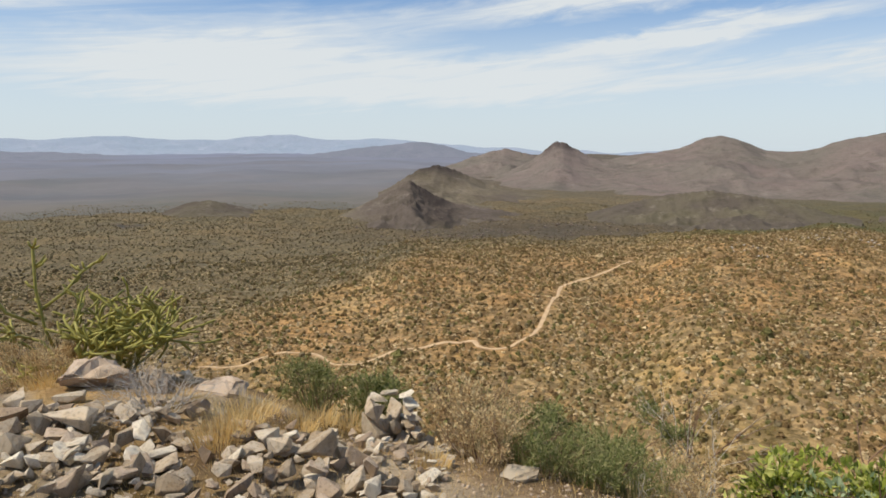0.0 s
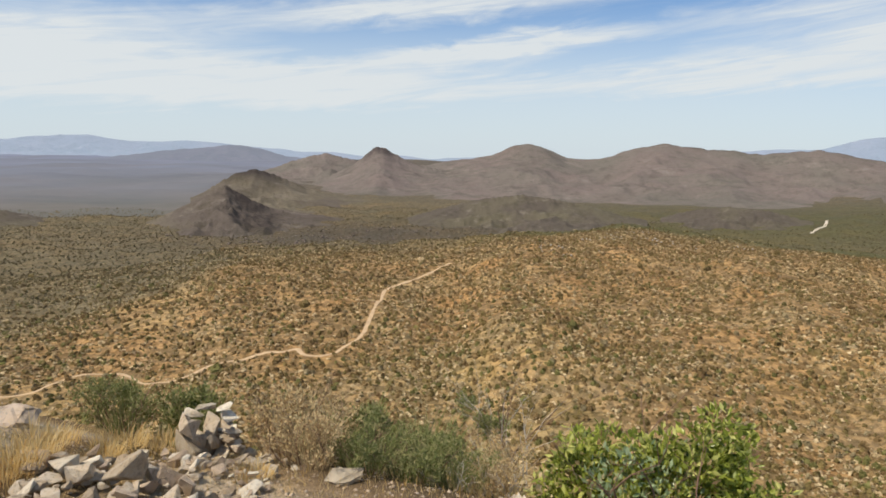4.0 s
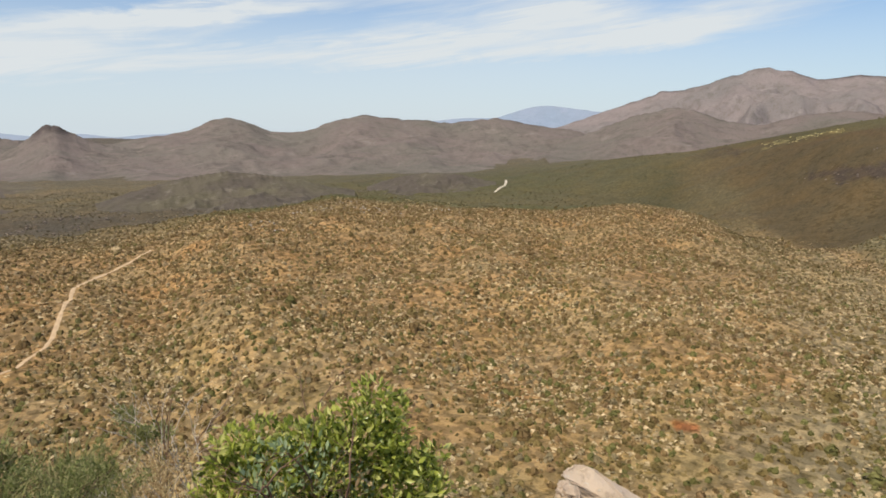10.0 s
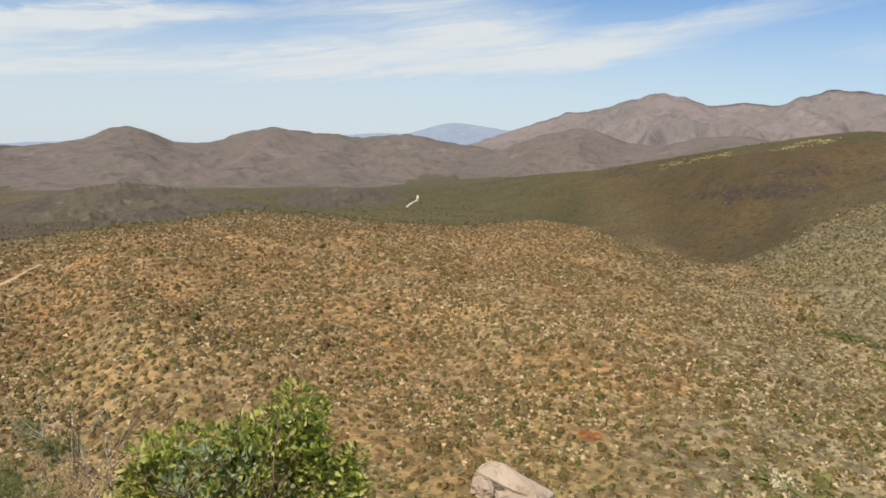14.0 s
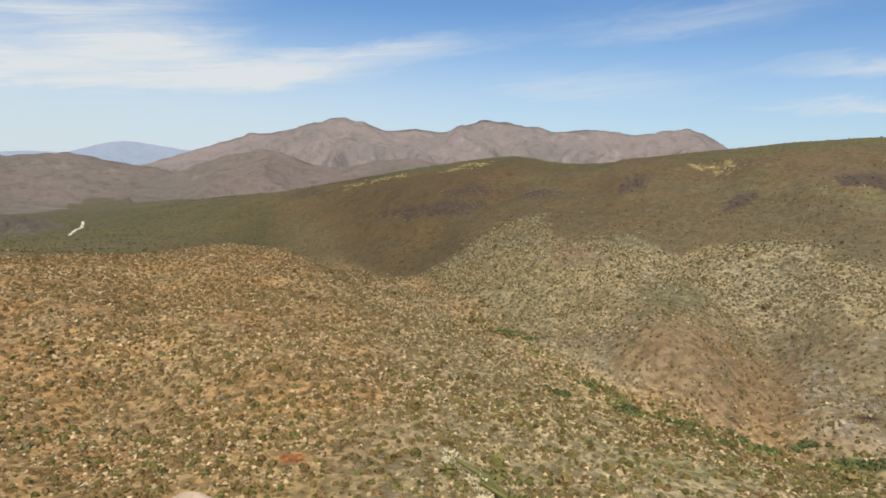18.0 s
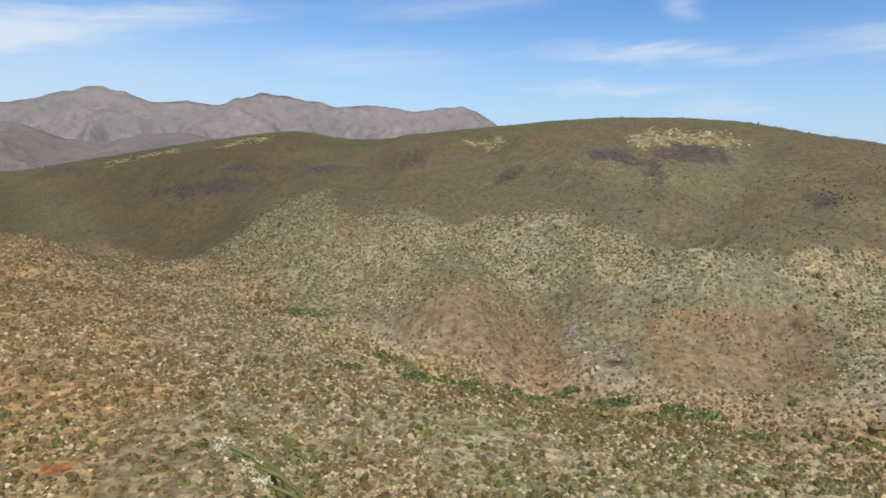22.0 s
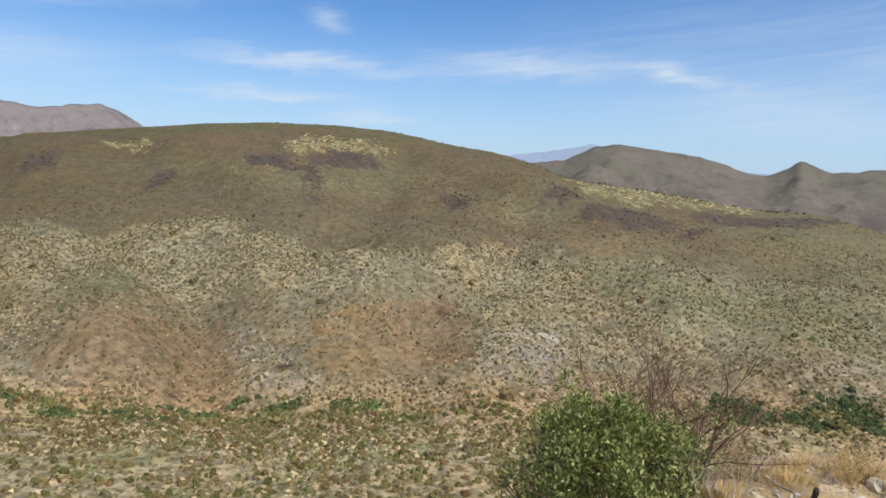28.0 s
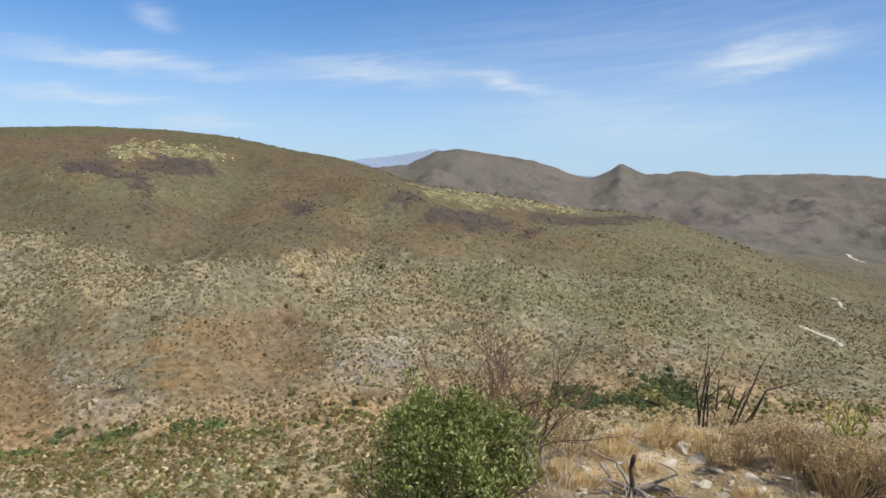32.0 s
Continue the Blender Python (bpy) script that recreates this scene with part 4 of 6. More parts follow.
mountain("mountain_range", "brown hills with a small sharp cone", "mountains", M_EAST,
         [(118, -1.0), (122, -0.3), (124.7, 0.1), (126.1, 0.62), (129.3, 0.95), (131.6, 2.05), (132.6, 2.3), (133.7, 2.4), (135.9, 2.09), (138, 1.95), (140.6, 1.37), (143.2, 0.58), (144.7, 0.3), (145.6, 0.66), (146.4, 1.12), (146.85, 1.50), (147.15, 1.58), (147.5, 1.30), (148.2, 0.98), (149, 0.74), (150.5, 0.95), (152, 1.15), (153.9, 0.78), (157.2, 0.94), (161, 1.17), (165.5, 0.97), (172, 0.6), (180, 0.4)], 1250, -62, 560, 150, 0.12, 13.0, saddles=(128, 144.7, 153.9))


# ---- helpers for things ----
class Geo:
    """Gathers triangles and quads of one part."""

    def __init__(self):
        self.v, self.q, self.n = [], [], 0

    def tube(self, pts, radii, sides=5, cap=True):
        pts = [Vector(p) for p in pts]
        ring0 = self.n
        for i, p in enumerate(pts):
            d = (pts[min(i + 1, len(pts) - 1)] - pts[max(i - 1, 0)]).normalized()
            a = d.cross(Vector((0.31, 0.94, 0.12))).normalized()
            b = d.cross(a)
            for s in range(sides):
                w = 6.28318 * s / sides
                self.v.append(p + (a * math.cos(w) + b * math.sin(w)) * radii[i])
        for i in range(len(pts) - 1):
            for s in range(sides):
                k, t = ring0 + i * sides, (s + 1) % sides
                self.q.append((k + s, k + t, k + sides + t, k + sides + s))
        self.n += len(pts) * sides
        if cap:
            for p, k, flip in ((pts[-1], ring0 + (len(pts) - 1) * sides, False), (pts[0], ring0, True)):
                self.v.append(p)
                for s in range(sides):
                    t = (s + 1) % sides
                    self.q.append((k + t, k + s, self.n, self.n) if flip else (k + s, k + t, self.n, self.n))
                self.n += 1
        return self

    def mesh(self, name, mat, smooth=True):
        me = bpy.data.meshes.new(name)
        me.from_pydata([tuple(p) for p in self.v], [], [f if f[2] != f[3] else f[:3] for f in self.q])
        if smooth:
            me.polygons.foreach_set("use_smooth", np.ones(len(me.polygons), bool))
        me.materials.append(mat)
        return me


rng = random.Random(5)


# ---- footpath and pale tracks ----
def ribbon(name, label, knots, width, mat, lift=0.10, seed=1):
    """A worn track laid over the ground along (azimuth, distance) knots."""
    k = np.array(knots, float)
    p = np.stack([k[:, 1] * np.sin(np.radians(k[:, 0])), k[:, 1] * np.cos(np.radians(k[:, 0]))], 1)
    s = np.concatenate([[0], np.cumsum(np.hypot(*np.diff(p, axis=0).T))])
    t = np.arange(0, s[-1], 0.8)
    x, y = np.interp(t, s, p[:, 0]), np.interp(t, s, p[:, 1])
    ker = np.ones(5) / 5
    x = np.convolve(np.pad(x, 2, mode="edge"), ker, "valid")
    y = np.convolve(np.pad(y, 2, mode="edge"), ker, "valid")
    dx, dy = np.gradient(x), np.gradient(y)
    n = np.hypot(dx, dy) + 1e-9
    r = np.random.RandomState(seed)
    rough = lambda: np.convolve(r.uniform(-1, 1, len(t) + 4), np.ones(5) / 5, "valid")
    w1, w2 = width * (0.5 + 0.30 * rough()), width * (0.5 + 0.30 * rough())
    rows = []
    for f in (-1, -0.5, 0, 0.5, 1):
        w = (w1 if f < 0 else w2) * f
        px, py = x - dy / n * w, y + dx / n * w
        rows.append(np.stack([px, py, height(px, py) + lift - 0.08 * abs(f)], 1))
    v = np.stack(rows, 1).reshape(-1, 3)
    return tagged(new(name, mesh_from(name, v, grid_faces(len(t), 5), mat, True)), label, "path", kind="structure")


TRAIL = [(-21, 138), (-19.9, 138), (-16.7, 135), (-15.3, 144), (-12.9, 145), (-11.4, 143), (-10.3, 138), (-9.6, 133), (-7.1, 132), (-4.7, 135.5), (-1.2, 136.5), (1.2, 137), (2.6, 138), (3.0, 133), (4.8, 132), (7.2, 142), (8.2, 149), (8.9, 156), (9.8, 176), (10.3, 193), (10.9, 206), (12.2, 213), (13.3, 219), (15.8, 236)]
ribbon("path", "pale trodden footpath winding across the brown ridge", TRAIL, 0.95, M_PATH)
ribbon("path", "pale bend of a dirt track in the green valley", [(43.9, 583), (44.2, 620), (44.7, 641), (44.8, 689)], 2.6, M_TRACK, 0.25, 2)
ribbon("path", "pale stretch of dirt track on the hillside", [(160.9, 270), (161.9, 268), (163.1, 264), (164, 259)], 1.8, M_TRACK, 0.15, 3)
ribbon("path", "pale bend of dirt track far beyond the hillside", [(163.2, 791), (163.8, 721), (164.7, 670)], 3.2, M_TRACK, 0.4, 5)
ribbon("path", "pale stretch of dirt track higher on the hillside", [(162.8, 347), (163.3, 344), (163.6, 323), (164, 323)], 1.2, M_TRACK, 0.15, 4)

TR = np.array(TRAIL)
TRX = np.interp(np.linspace(0, len(TR) - 1, 400), np.arange(len(TR)), TR[:, 1] * np.sin(np.radians(TR[:, 0])))
TRY = np.interp(np.linspace(0, len(TR) - 1, 400), np.arange(len(TR)), TR[:, 1] * np.cos(np.radians(TR[:, 0])))


# ---- scrub on the slopes ----
def scrub_template(n, seed, spike=0.0):
    """A dry grass tuft as n leaning facets over a ragged dome, one metre across."""
    r = np.random.RandomState(seed)
    th, u = r.uniform(0, 6.283, n), r.uniform(0.02, 1, n)
    d = np.stack([np.cos(th) * np.sqrt(1 - u * u), np.sin(th) * np.sqrt(1 - u * u), u * 0.85], 1)
    lobes = 1 + 0.28 * np.sin(th * 2 + seed) + 0.15 * np.sin(th * 5 + seed * 2)
    c = d * (0.5 * lobes * r.uniform(0.55, 1.05, n))[:, None]
    c[:, 2] = c[:, 2] * r.uniform(0.8, 1.25) + 0.06
    nor = d + r.normal(size=(n, 3)) * 0.38 + (0, 0, 0.15)        # facets look outwards, a little ruffled
    nor /= np.linalg.norm(nor, axis=1)[:, None]
    a = np.cross(nor, r.normal(size=(n, 3)))
    a /= np.linalg.norm(a, axis=1)[:, None]
    b = np.cross(nor, a)
    size = (0.85 / math.sqrt(n)) * r.uniform(0.7, 1.3, n)[:, None]
    tri = np.stack([c + a * size, c - a * size * 0.6 + b * size, c - a * size * 0.6 - b * size], 1)
    if spike:
        tri[:, 0] += d * spike
    return tri                                   # n, 3, 3


def bush_template(rings, seed):
    """A rounded shrub, one metre across: a lumpy dome whose facets stand apart like sprays of leaves."""
    r = np.random.RandomState(seed)
    seg = 7 if rings > 2 else 6
    pts = []
    for k in range(rings):
        e = radians((-14, 34, 62)[k] if rings > 2 else (-14, 42)[k])
        for j in range(seg):
            t = 6.283 * (j + 0.5 * (k % 2) + r.uniform(-0.25, 0.25)) / seg
            q = 0.5 * r.uniform(0.72, 1.18) * math.cos(e)
            pts.append((q * math.cos(t), q * math.sin(t), 0.62 * math.sin(e) * r.uniform(0.75, 1.25)))
    pts.append((r.uniform(-0.1, 0.1), r.uniform(-0.1, 0.1), r.uniform(0.52, 0.75)))
    pts = np.array(pts)
    f = []
    for k in range(rings - 1):
        for j in range(seg):
            a, b, c, d = k * seg + j, k * seg + (j + 1) % seg, (k + 1) * seg + j, (k + 1) * seg + (j + 1) % seg
            f += [(a, b, c), (b, d, c)]
    f += [((rings - 1) * seg + j, (rings - 1) * seg + (j + 1) % seg, rings * seg) for j in range(seg)]
    tri = pts[np.array(f)]
    tri = tri + r.normal(0, 0.035, tri.shape)
    if rings > 2:
        tri = np.concatenate([tri, scrub_template(14, seed + 3, 0.08) * (1.0, 1.0, 1.05)])
    return tri


def lay_scrub(name, label, x, y, size, tone, tris, seed, spike=0.0, flat=1.0, sink=0.04):
    """Many shrubs joined as one piece of ground cover."""
    temps = [bush_template(-tris, seed * 17 + k) if tris < 0 else scrub_template(tris, seed * 17 + k, spike) for k in range(7)]
    r = np.random.RandomState(seed)
    pick, th = r.randint(0, 7, len(x)), r.uniform(0, 6.283, len(x))
    z = height(x, y)
    vs, cs = [], []
    for k, t in enumerate(temps):
        m = pick == k
        c, s = np.cos(th[m])[:, None], np.sin(th[m])[:, None]
        p = t.reshape(1, -1, 3)
        w = np.stack([(p[..., 0] * c - p[..., 1] * s), (p[..., 0] * s + p[..., 1] * c), p[..., 2] * flat + 0 * c], -1) * size[m][:, None, None]
        w += np.stack([x[m], y[m], z[m] - sink * size[m]], -1)[:, None]
        vs.append(w.reshape(-1, 3))
        cs.append(np.repeat(tone[m], p.shape[1], 0))
    v = np.concatenate(vs)
    me = mesh_from(name, v, np.arange(len(v)).reshape(-1, 3), M_SHRUB)
    paint(me, "tone", np.concatenate(cs))
    return tagged(new(name, me), label, "shrubs", kind="stuff")


def jittered(cell, r0, r1, a0, a1, seed):
    r = np.random.RandomState(seed)
    g = np.arange(-r1, r1, cell)
    x, y = (q.ravel() for q in np.meshgrid(g, g))
    x, y = x + r.uniform(-0.42, 0.42, len(x)) * cell, y + r.uniform(-0.42, 0.42, len(y)) * cell
    d, az = np.hypot(x, y), np.degrees(np.arctan2(x, y))
    m = (d > r0) & (d < r1) & (az > a0) & (az < a1)
    return x[m], y[m], r


def far_from_path(x, y, gap):
    near = np.ones(len(x), bool)
    idx = np.where(np.hypot(x, y) < 260)[0]
    for i in range(0, len(idx), 4000):
        j = idx[i:i + 4000]
        near[j] = np.min(np.hypot(x[j, None] - TRX[None], y[j, None] - TRY[None]), 1) > gap
    return near


OLIVE, GREY, BROWN, GREEN, STRAW, RUST = (0.268, 0.202, 0.085), (0.335, 0.270, 0.155), (0.300, 0.203, 0.096), (0.220, 0.208, 0.078), (0.64, 0.50, 0.30), (0.29, 0.19, 0.098)


def tones(x, y, r, weights):
    """A colour for each shrub, picked by the place it grows in."""
    w = np.stack([np.clip(q + 0 * x, 0.001, None) for q in weights], 1)
    w = np.cumsum(w / w.sum(1, keepdims=True), 1)
    k = (r.uniform(0, 1, len(x))[:, None] > w).sum(1).clip(0, 5)
    c = np.array([OLIVE, GREY, BROWN, GREEN, STRAW, RUST])[k]
    return c * r.uniform(0.72, 1.28, (len(x), 1))


def grow(name, label, cell, r0, r1, a0, a1, seed, tris, size, density, pale=False, blend=0.7):
    """Shrubs (tris below nought: rings of a bush) or grass tufts over a stretch of land, thick where the cover is broken."""
    x, y, r = jittered(cell, r0, r1, a0, a1, seed)
    d, az = np.hypot(x, y), np.degrees(np.arctan2(x, y))
    n1, n2 = fbm(x, y, 45, 4, 21.0), fbm(x, y, 15, 3, 22.0)
    soil, broken = soil_colour(x, y)
    rg = curve(az, GULLY_R)
    by_gully = np.exp(-(((d - rg) / 6) ** 2)) * (az > 74)
    p = density * (0.26 + 0.74 * broken) * (0.95 + 0.35 * n1 + 0.3 * n2)
    p = np.where(soil.mean(1) < 0.09, p * 0.3, p)
    if pale:
        p = p * broken * np.clip(0.9 + 0.9 * n1, 0.25, 1.6)
    keep = (r.uniform(0, 1, len(x)) < p) & far_from_path(x, y, 1.1)
    keep &= ~((np.abs(az - 60.4) < 1.5) & (np.abs(d - 94.3) < 2.0))
    x, y, d, az, n1, n2, by_gully, soil, broken = (q[keep] for q in (x, y, d, az, n1, n2, by_gully, soil, broken))
    sz = size[0] + (size[1] - size[0]) * r.uniform(0, 1, len(x)) ** 1.8
    east = np.clip((az - 66) / 20, 0, 1)
    if pale:
        tone = tones(x, y, r, (0.0, 0.25, 0.0, 0.0, 1.2, 0.0))
    else:
        low = np.clip((135 - d) / 40, 0, 1)
        flank = np.clip((2 - az) / 14, 0, 1)
        tone = tones(x, y, r, (1.0, 0.15 + 0.3 * n2 + 0.2 * east, 0.85 - 0.3 * low - 0.4 * east, 0.12 + 0.4 * low + 0.3 * flank + 0.4 * east + 0.6 * np.clip(n1, 0, 1) + 2.5 * by_gully, 0.06, 0.08))
        sz = sz * (1 + 0.5 * by_gully) * (0.65 + 0.35 * broken)
    far = (np.clip((d - 110) / 260, 0, blend) * (1 - by_gully))[:, None]     # the higher slopes carry sparser, earth-coloured scrub
    far = np.maximum(far, (1 - broken[:, None]) * 0.75 * np.clip((d[:, None] - 130) / 60, 0, 1))
    tone = tone * (1 - far) + soil * (1.55 if pale else np.where(az < 66, 1.0, 0.80)[:, None]) * far
    return lay_scrub(name, label, x, y, sz, tone, tris, seed, 0.12 if pale else 0.0, 0.8 if pale else 1.0)


grow("scrub", "olive low shrubs dotted over the near slopes", 0.95, 62, 140, -46, 176, 31, -3, (0.35, 1.35), 0.56)
grow("scrub", "olive-brown low shrubs dotted over the brown ridge", 1.25, 140, 330, -46, 67, 32, -2, (0.5, 1.5), 0.60)
grow("scrub", "olive-green low shrubs dotted over the hillside", 1.25, 140, 345, 67, 176, 33, -2, (0.5, 1.25), 0.62)
grow("scrub", "olive low shrubs on the upper hillside", 2.5, 345, 640, 58, 176, 34, -2, (0.5, 1.3), 0.6)
grow("scrub", "olive low shrubs over the plain", 2.4, 330, 760, -46, 58, 35, -2, (0.6, 1.7), 0.58, blend=0.85)
grow("grass", "pale dry grass tufts between the shrubs", 1.05, 62, 150, -46, 176, 36, 8, (0.4, 1.15), 0.60, True, 0.25)
grow("grass", "pale dry grass tufts on the slopes further off", 1.5, 150, 330, -46, 67, 37, 6, (0.6, 1.4), 0.55, True, 0.4)
grow("grass", "pale dry grass tufts over the spurs of the long hill", 1.4, 150, 345, 67, 176, 40, 6, (0.6, 1.3), 0.60, True, 0.4)
grow("grass", "pale dry grass tufts over the plain", 4.0, 330, 600, -46, 30, 38, 6, (0.8, 1.6), 0.35, True, 0.6)


grow("scrub", "larger dark bushes standing out of the low scrub", 8.0, 80, 340, -46, 176, 41, -3, (1.4, 2.6), 0.30, blend=0.3)


def clustered(spots, count, seed):
    """Places scattered round spots given by azimuth, distance and their spreads."""
    r = np.random.RandomState(seed)
    a = np.concatenate([r.normal(q[0], q[2] * 0.62, count) for q in spots])
    d = np.concatenate([r.normal(q[1], q[3] * 0.62, count) for q in spots])
    return d * np.sin(np.radians(a)), d * np.cos(np.radians(a)), r


def scatter_in(patches, each, seed):
    """Places strewn inside patches given by their corners."""
    r = np.random.RandomState(seed)
    out = []
    for c in patches:
        q = np.array(c)
        a, d = r.uniform(q[:, 0].min() - 0.5, q[:, 0].max() + 0.5, each * 5), r.uniform(q[:, 1].min(), q[:, 1].max(), each * 5)
        m = inside(a, d, *c) > 0
        out.append(np.stack([a[m], d[m]], 1)[:each])
    a, d = np.concatenate(out).T
    a, d = a + r.normal(0, 0.25, len(a)), d + r.normal(0, 4, len(a))
    return d * np.sin(np.radians(a)), d * np.cos(np.radians(a)), r


r = np.random.RandomState(71)
a = r.uniform(60, 160, 520)
d = curve(a, HILL_R) + r.normal(0, 7, len(a))
lay_scrub("scrub", "small shrubs along the crest of the long hill", d * np.sin(np.radians(a)), d * np.cos(np.radians(a)), r.uniform(0.5, 1.7, len(a)) * (0.4 + 0.6 * (fbm(a, a * 0, 9, 2, 72.0) > 0)), np.array((0.15, 0.135, 0.07)) * r.uniform(0.7, 1.2, (len(a), 1)), -2, 73)
x, y, r = scatter_in([CREST_FLOWERS, STRIP_FLOWERS], 260, 91)
lay_scrub("flowering_scrub", "yellow flowering low scrub near the hill crest", x, y, r.uniform(0.8, 2.2, len(x)), np.array((0.80, 0.71, 0.40)) * r.uniform(0.65, 1.2, (len(x), 1)), 10, 92, 0, 0.6)
x, y, r = scatter_in([KNOLL_FLOWERS, *SHOULDER_FLOWERS], 60, 97)
lay_scrub("flowering_scrub", "pale yellow flowering scrub on the shoulder of the hill", x, y, r.uniform(0.7, 1.9, len(x)), np.array((0.62, 0.53, 0.26)) * r.uniform(0.65, 1.2, (len(x), 1)), 10, 98, 0, 0.6)
x, y, r = clustered([(145.4, 161, 1.8, 4), (148.9, 162, 1.8, 4), (151.8, 173, 1.8, 4), (153.3, 167, 1.8, 4), (144.1, 166, 1.8, 4)], 90, 93)
lay_scrub("scrub", "dark green bushes in the damp hollow", x, y, r.uniform(0.6, 1.8, len(x)), np.array((0.125, 0.150, 0.066)) * r.uniform(0.7, 1.3, (len(x), 1)), -3, 94)
x, y, r = clustered([(89.4, 145, 1.3, 1.8), (86, 155, 1.3, 1.8), (93.8, 144, 1.3, 1.8), (97.7, 149, 1.3, 1.8), (99.9, 147, 1.3, 1.8), (102.3, 151, 1.3, 1.8), (106.2, 144, 1.3, 1.8), (110.8, 142, 1.3, 1.8), (113.7, 142, 1.3, 1.8), (78.6, 204, 1.3, 1.8), (80.5, 191, 1.3, 1.8), (83.5, 141, 1.3, 1.8), (95.4, 139, 1.3, 1.8)], 20, 95)
lay_scrub("scrub", "green bushes along the gully", x, y, r.uniform(0.5, 1.6, len(x)), np.array((0.140, 0.168, 0.070)) * r.uniform(0.7, 1.3, (len(x), 1)), -3, 96)


# ---- stones ----
def stone_mesh(name, seed, mat, w=1.0, d=0.8, h=0.6, bevel=0.05, cuts=13, rough=0.0):
    """An angular broken stone about one unit long."""
    r = random.Random(seed)
    bm = bmesh.new()
    lean_x, lean_y = r.uniform(-0.35, 0.35), r.uniform(-0.3, 0.3)
    for _ in range(cuts):
        v = Vector((r.gauss(0, 1), r.gauss(0, 1), r.gauss(0, 0.8)))
        v = v / (sum(abs(c) ** 3.2 for c in v) ** (1 / 3.2)) * r.uniform(0.72, 1.0)
        v.x += v.z * lean_x
        v.y += v.x * lean_y
        bm.verts.new((v.x * w / 2, v.y * d / 2, v.z * h / 2))
    hull = bmesh.ops.convex_hull(bm, input=bm.verts)
    bmesh.ops.delete(bm, geom=[g for g in hull["geom_interior"] if isinstance(g, bmesh.types.BMVert)], context="VERTS")
    bmesh.ops.dissolve_limit(bm, angle_limit=radians(16), verts=bm.verts, edges=bm.edges)
    if bevel:
        bmesh.ops.bevel(bm, geom=list(bm.edges), offset=bevel * min(w, d, h), segments=1, affect="EDGES", clamp_overlap=True)
    if rough:                            # broken, layered faces
        bmesh.ops.triangulate(bm, faces=bm.faces)
        bmesh.ops.subdivide_edges(bm, edges=bm.edges, cuts=2, use_grid_fill=True)
        bm.normal_update()
        for v in bm.verts:
            q = v.co * (7.0 / max(w, d, h))
            step = math.sin(q.z * 5 + 1.7 * math.sin(q.x + seed)) + 0.8 * math.sin(q.x * 2.3 + q.y * 1.9 + seed)
            v.co += v.normal * rough * min(w, d, h) * (0.45 * step + r.gauss(0, 0.5))
    me = bpy.data.meshes.new(name)
    bm.to_mesh(me)
    bm.free()
    me.materials.append(mat)
    return me


STONES = [stone_mesh("stone", 100 + k, (M_STONE, M_STONE, M_CAIRN, M_STONE, M_SLAB)[k % 5], 1.0, 0.62 + 0.12 * (k % 3), 0.26 + 0.09 * (k % 4), 0.03, 11) for k in range(15)]


def drop_stone(parent, x, y, w, h, k, lift=0.0, tilt=14, z=None):
    """A stone as a part of a heap, sunk a little into what it lies on."""
    me = STONES[k % 15]
    real = max(me.vertices, key=lambda v: v.co.z).co.z * 2
    s = Matrix.Diagonal((w, w * rng.uniform(0.75, 1.05), h / real, 1))
    ground = float(height(x, y)) if z is None else z
    base = parent.matrix_world.translation
    m = Matrix.Translation((x - base.x, y - base.y, ground + lift + (h * 0.36 if z is None else 0) - base.z))
    return hang("stone", me, parent, m=m @ pose(0, 0, 0, rng.uniform(-tilt, tilt), rng.uniform(-tilt, tilt), rng.uniform(0, 360)) @ s)


LEFT = [(-2.33, 4.01, 0.40, 0.20), (-2.21, 3.70, 0.20, 0.14), (-1.99, 3.56, 0.16, 0.14), (-2.04, 3.75, 0.10, 0.10), (-1.96, 3.72, 0.10, 0.10), (-1.95, 3.85, 0.17, 0.14), (-1.87, 3.87, 0.15, 0.20), (-2.08, 4.15, 0.18, 0.14), (-2.02, 3.38, 0.20, 0.08), (-1.49, 3.32, 0.17, 0.14), (-1.64, 3.59, 0.20, 0.06), (-1.70, 3.69, 0.24, 0.07), (-2.99, 4.49, 0.26, 0.14), (-2.80, 4.16, 0.22, 0.13), (-2.53, 3.76, 0.21, 0.14), (-2.49, 3.94, 0.18, 0.18), (-2.66, 4.58, 0.23, 0.09), (-2.72, 5.51, 0.19, 0.08), (-2.26, 4.98, 0.19, 0.19), (-2.43, 6.00, 0.21, 0.10), (-1.91, 4.23, 0.13, 0.10)]
RIGHT = [(-1.18, 3.92, 0.23, 0.17), (-0.86, 3.75, 0.27, 0.19), (-1.35, 4.08, 0.16, 0.12), (-1.07, 3.72, 0.17, 0.14), (-1.14, 3.53, 0.18, 0.10), (-1.26, 3.61, 0.12, 0.09), (-0.96, 3.50, 0.16, 0.13), (-0.83, 3.57, 0.22, 0.12), (-0.82, 3.42, 0.10, 0.08), (-0.62, 3.49, 0.18, 0.12), (-0.52, 3.47, 0.22, 0.11), (-0.42, 3.50, 0.12, 0.12), (-0.72, 3.36, 0.18, 0.11), (-0.71, 3.81, 0.13, 0.11), (-1.21, 3.73, 0.19, 0.05), (-0.33, 3.43, 0.11, 0.08)]


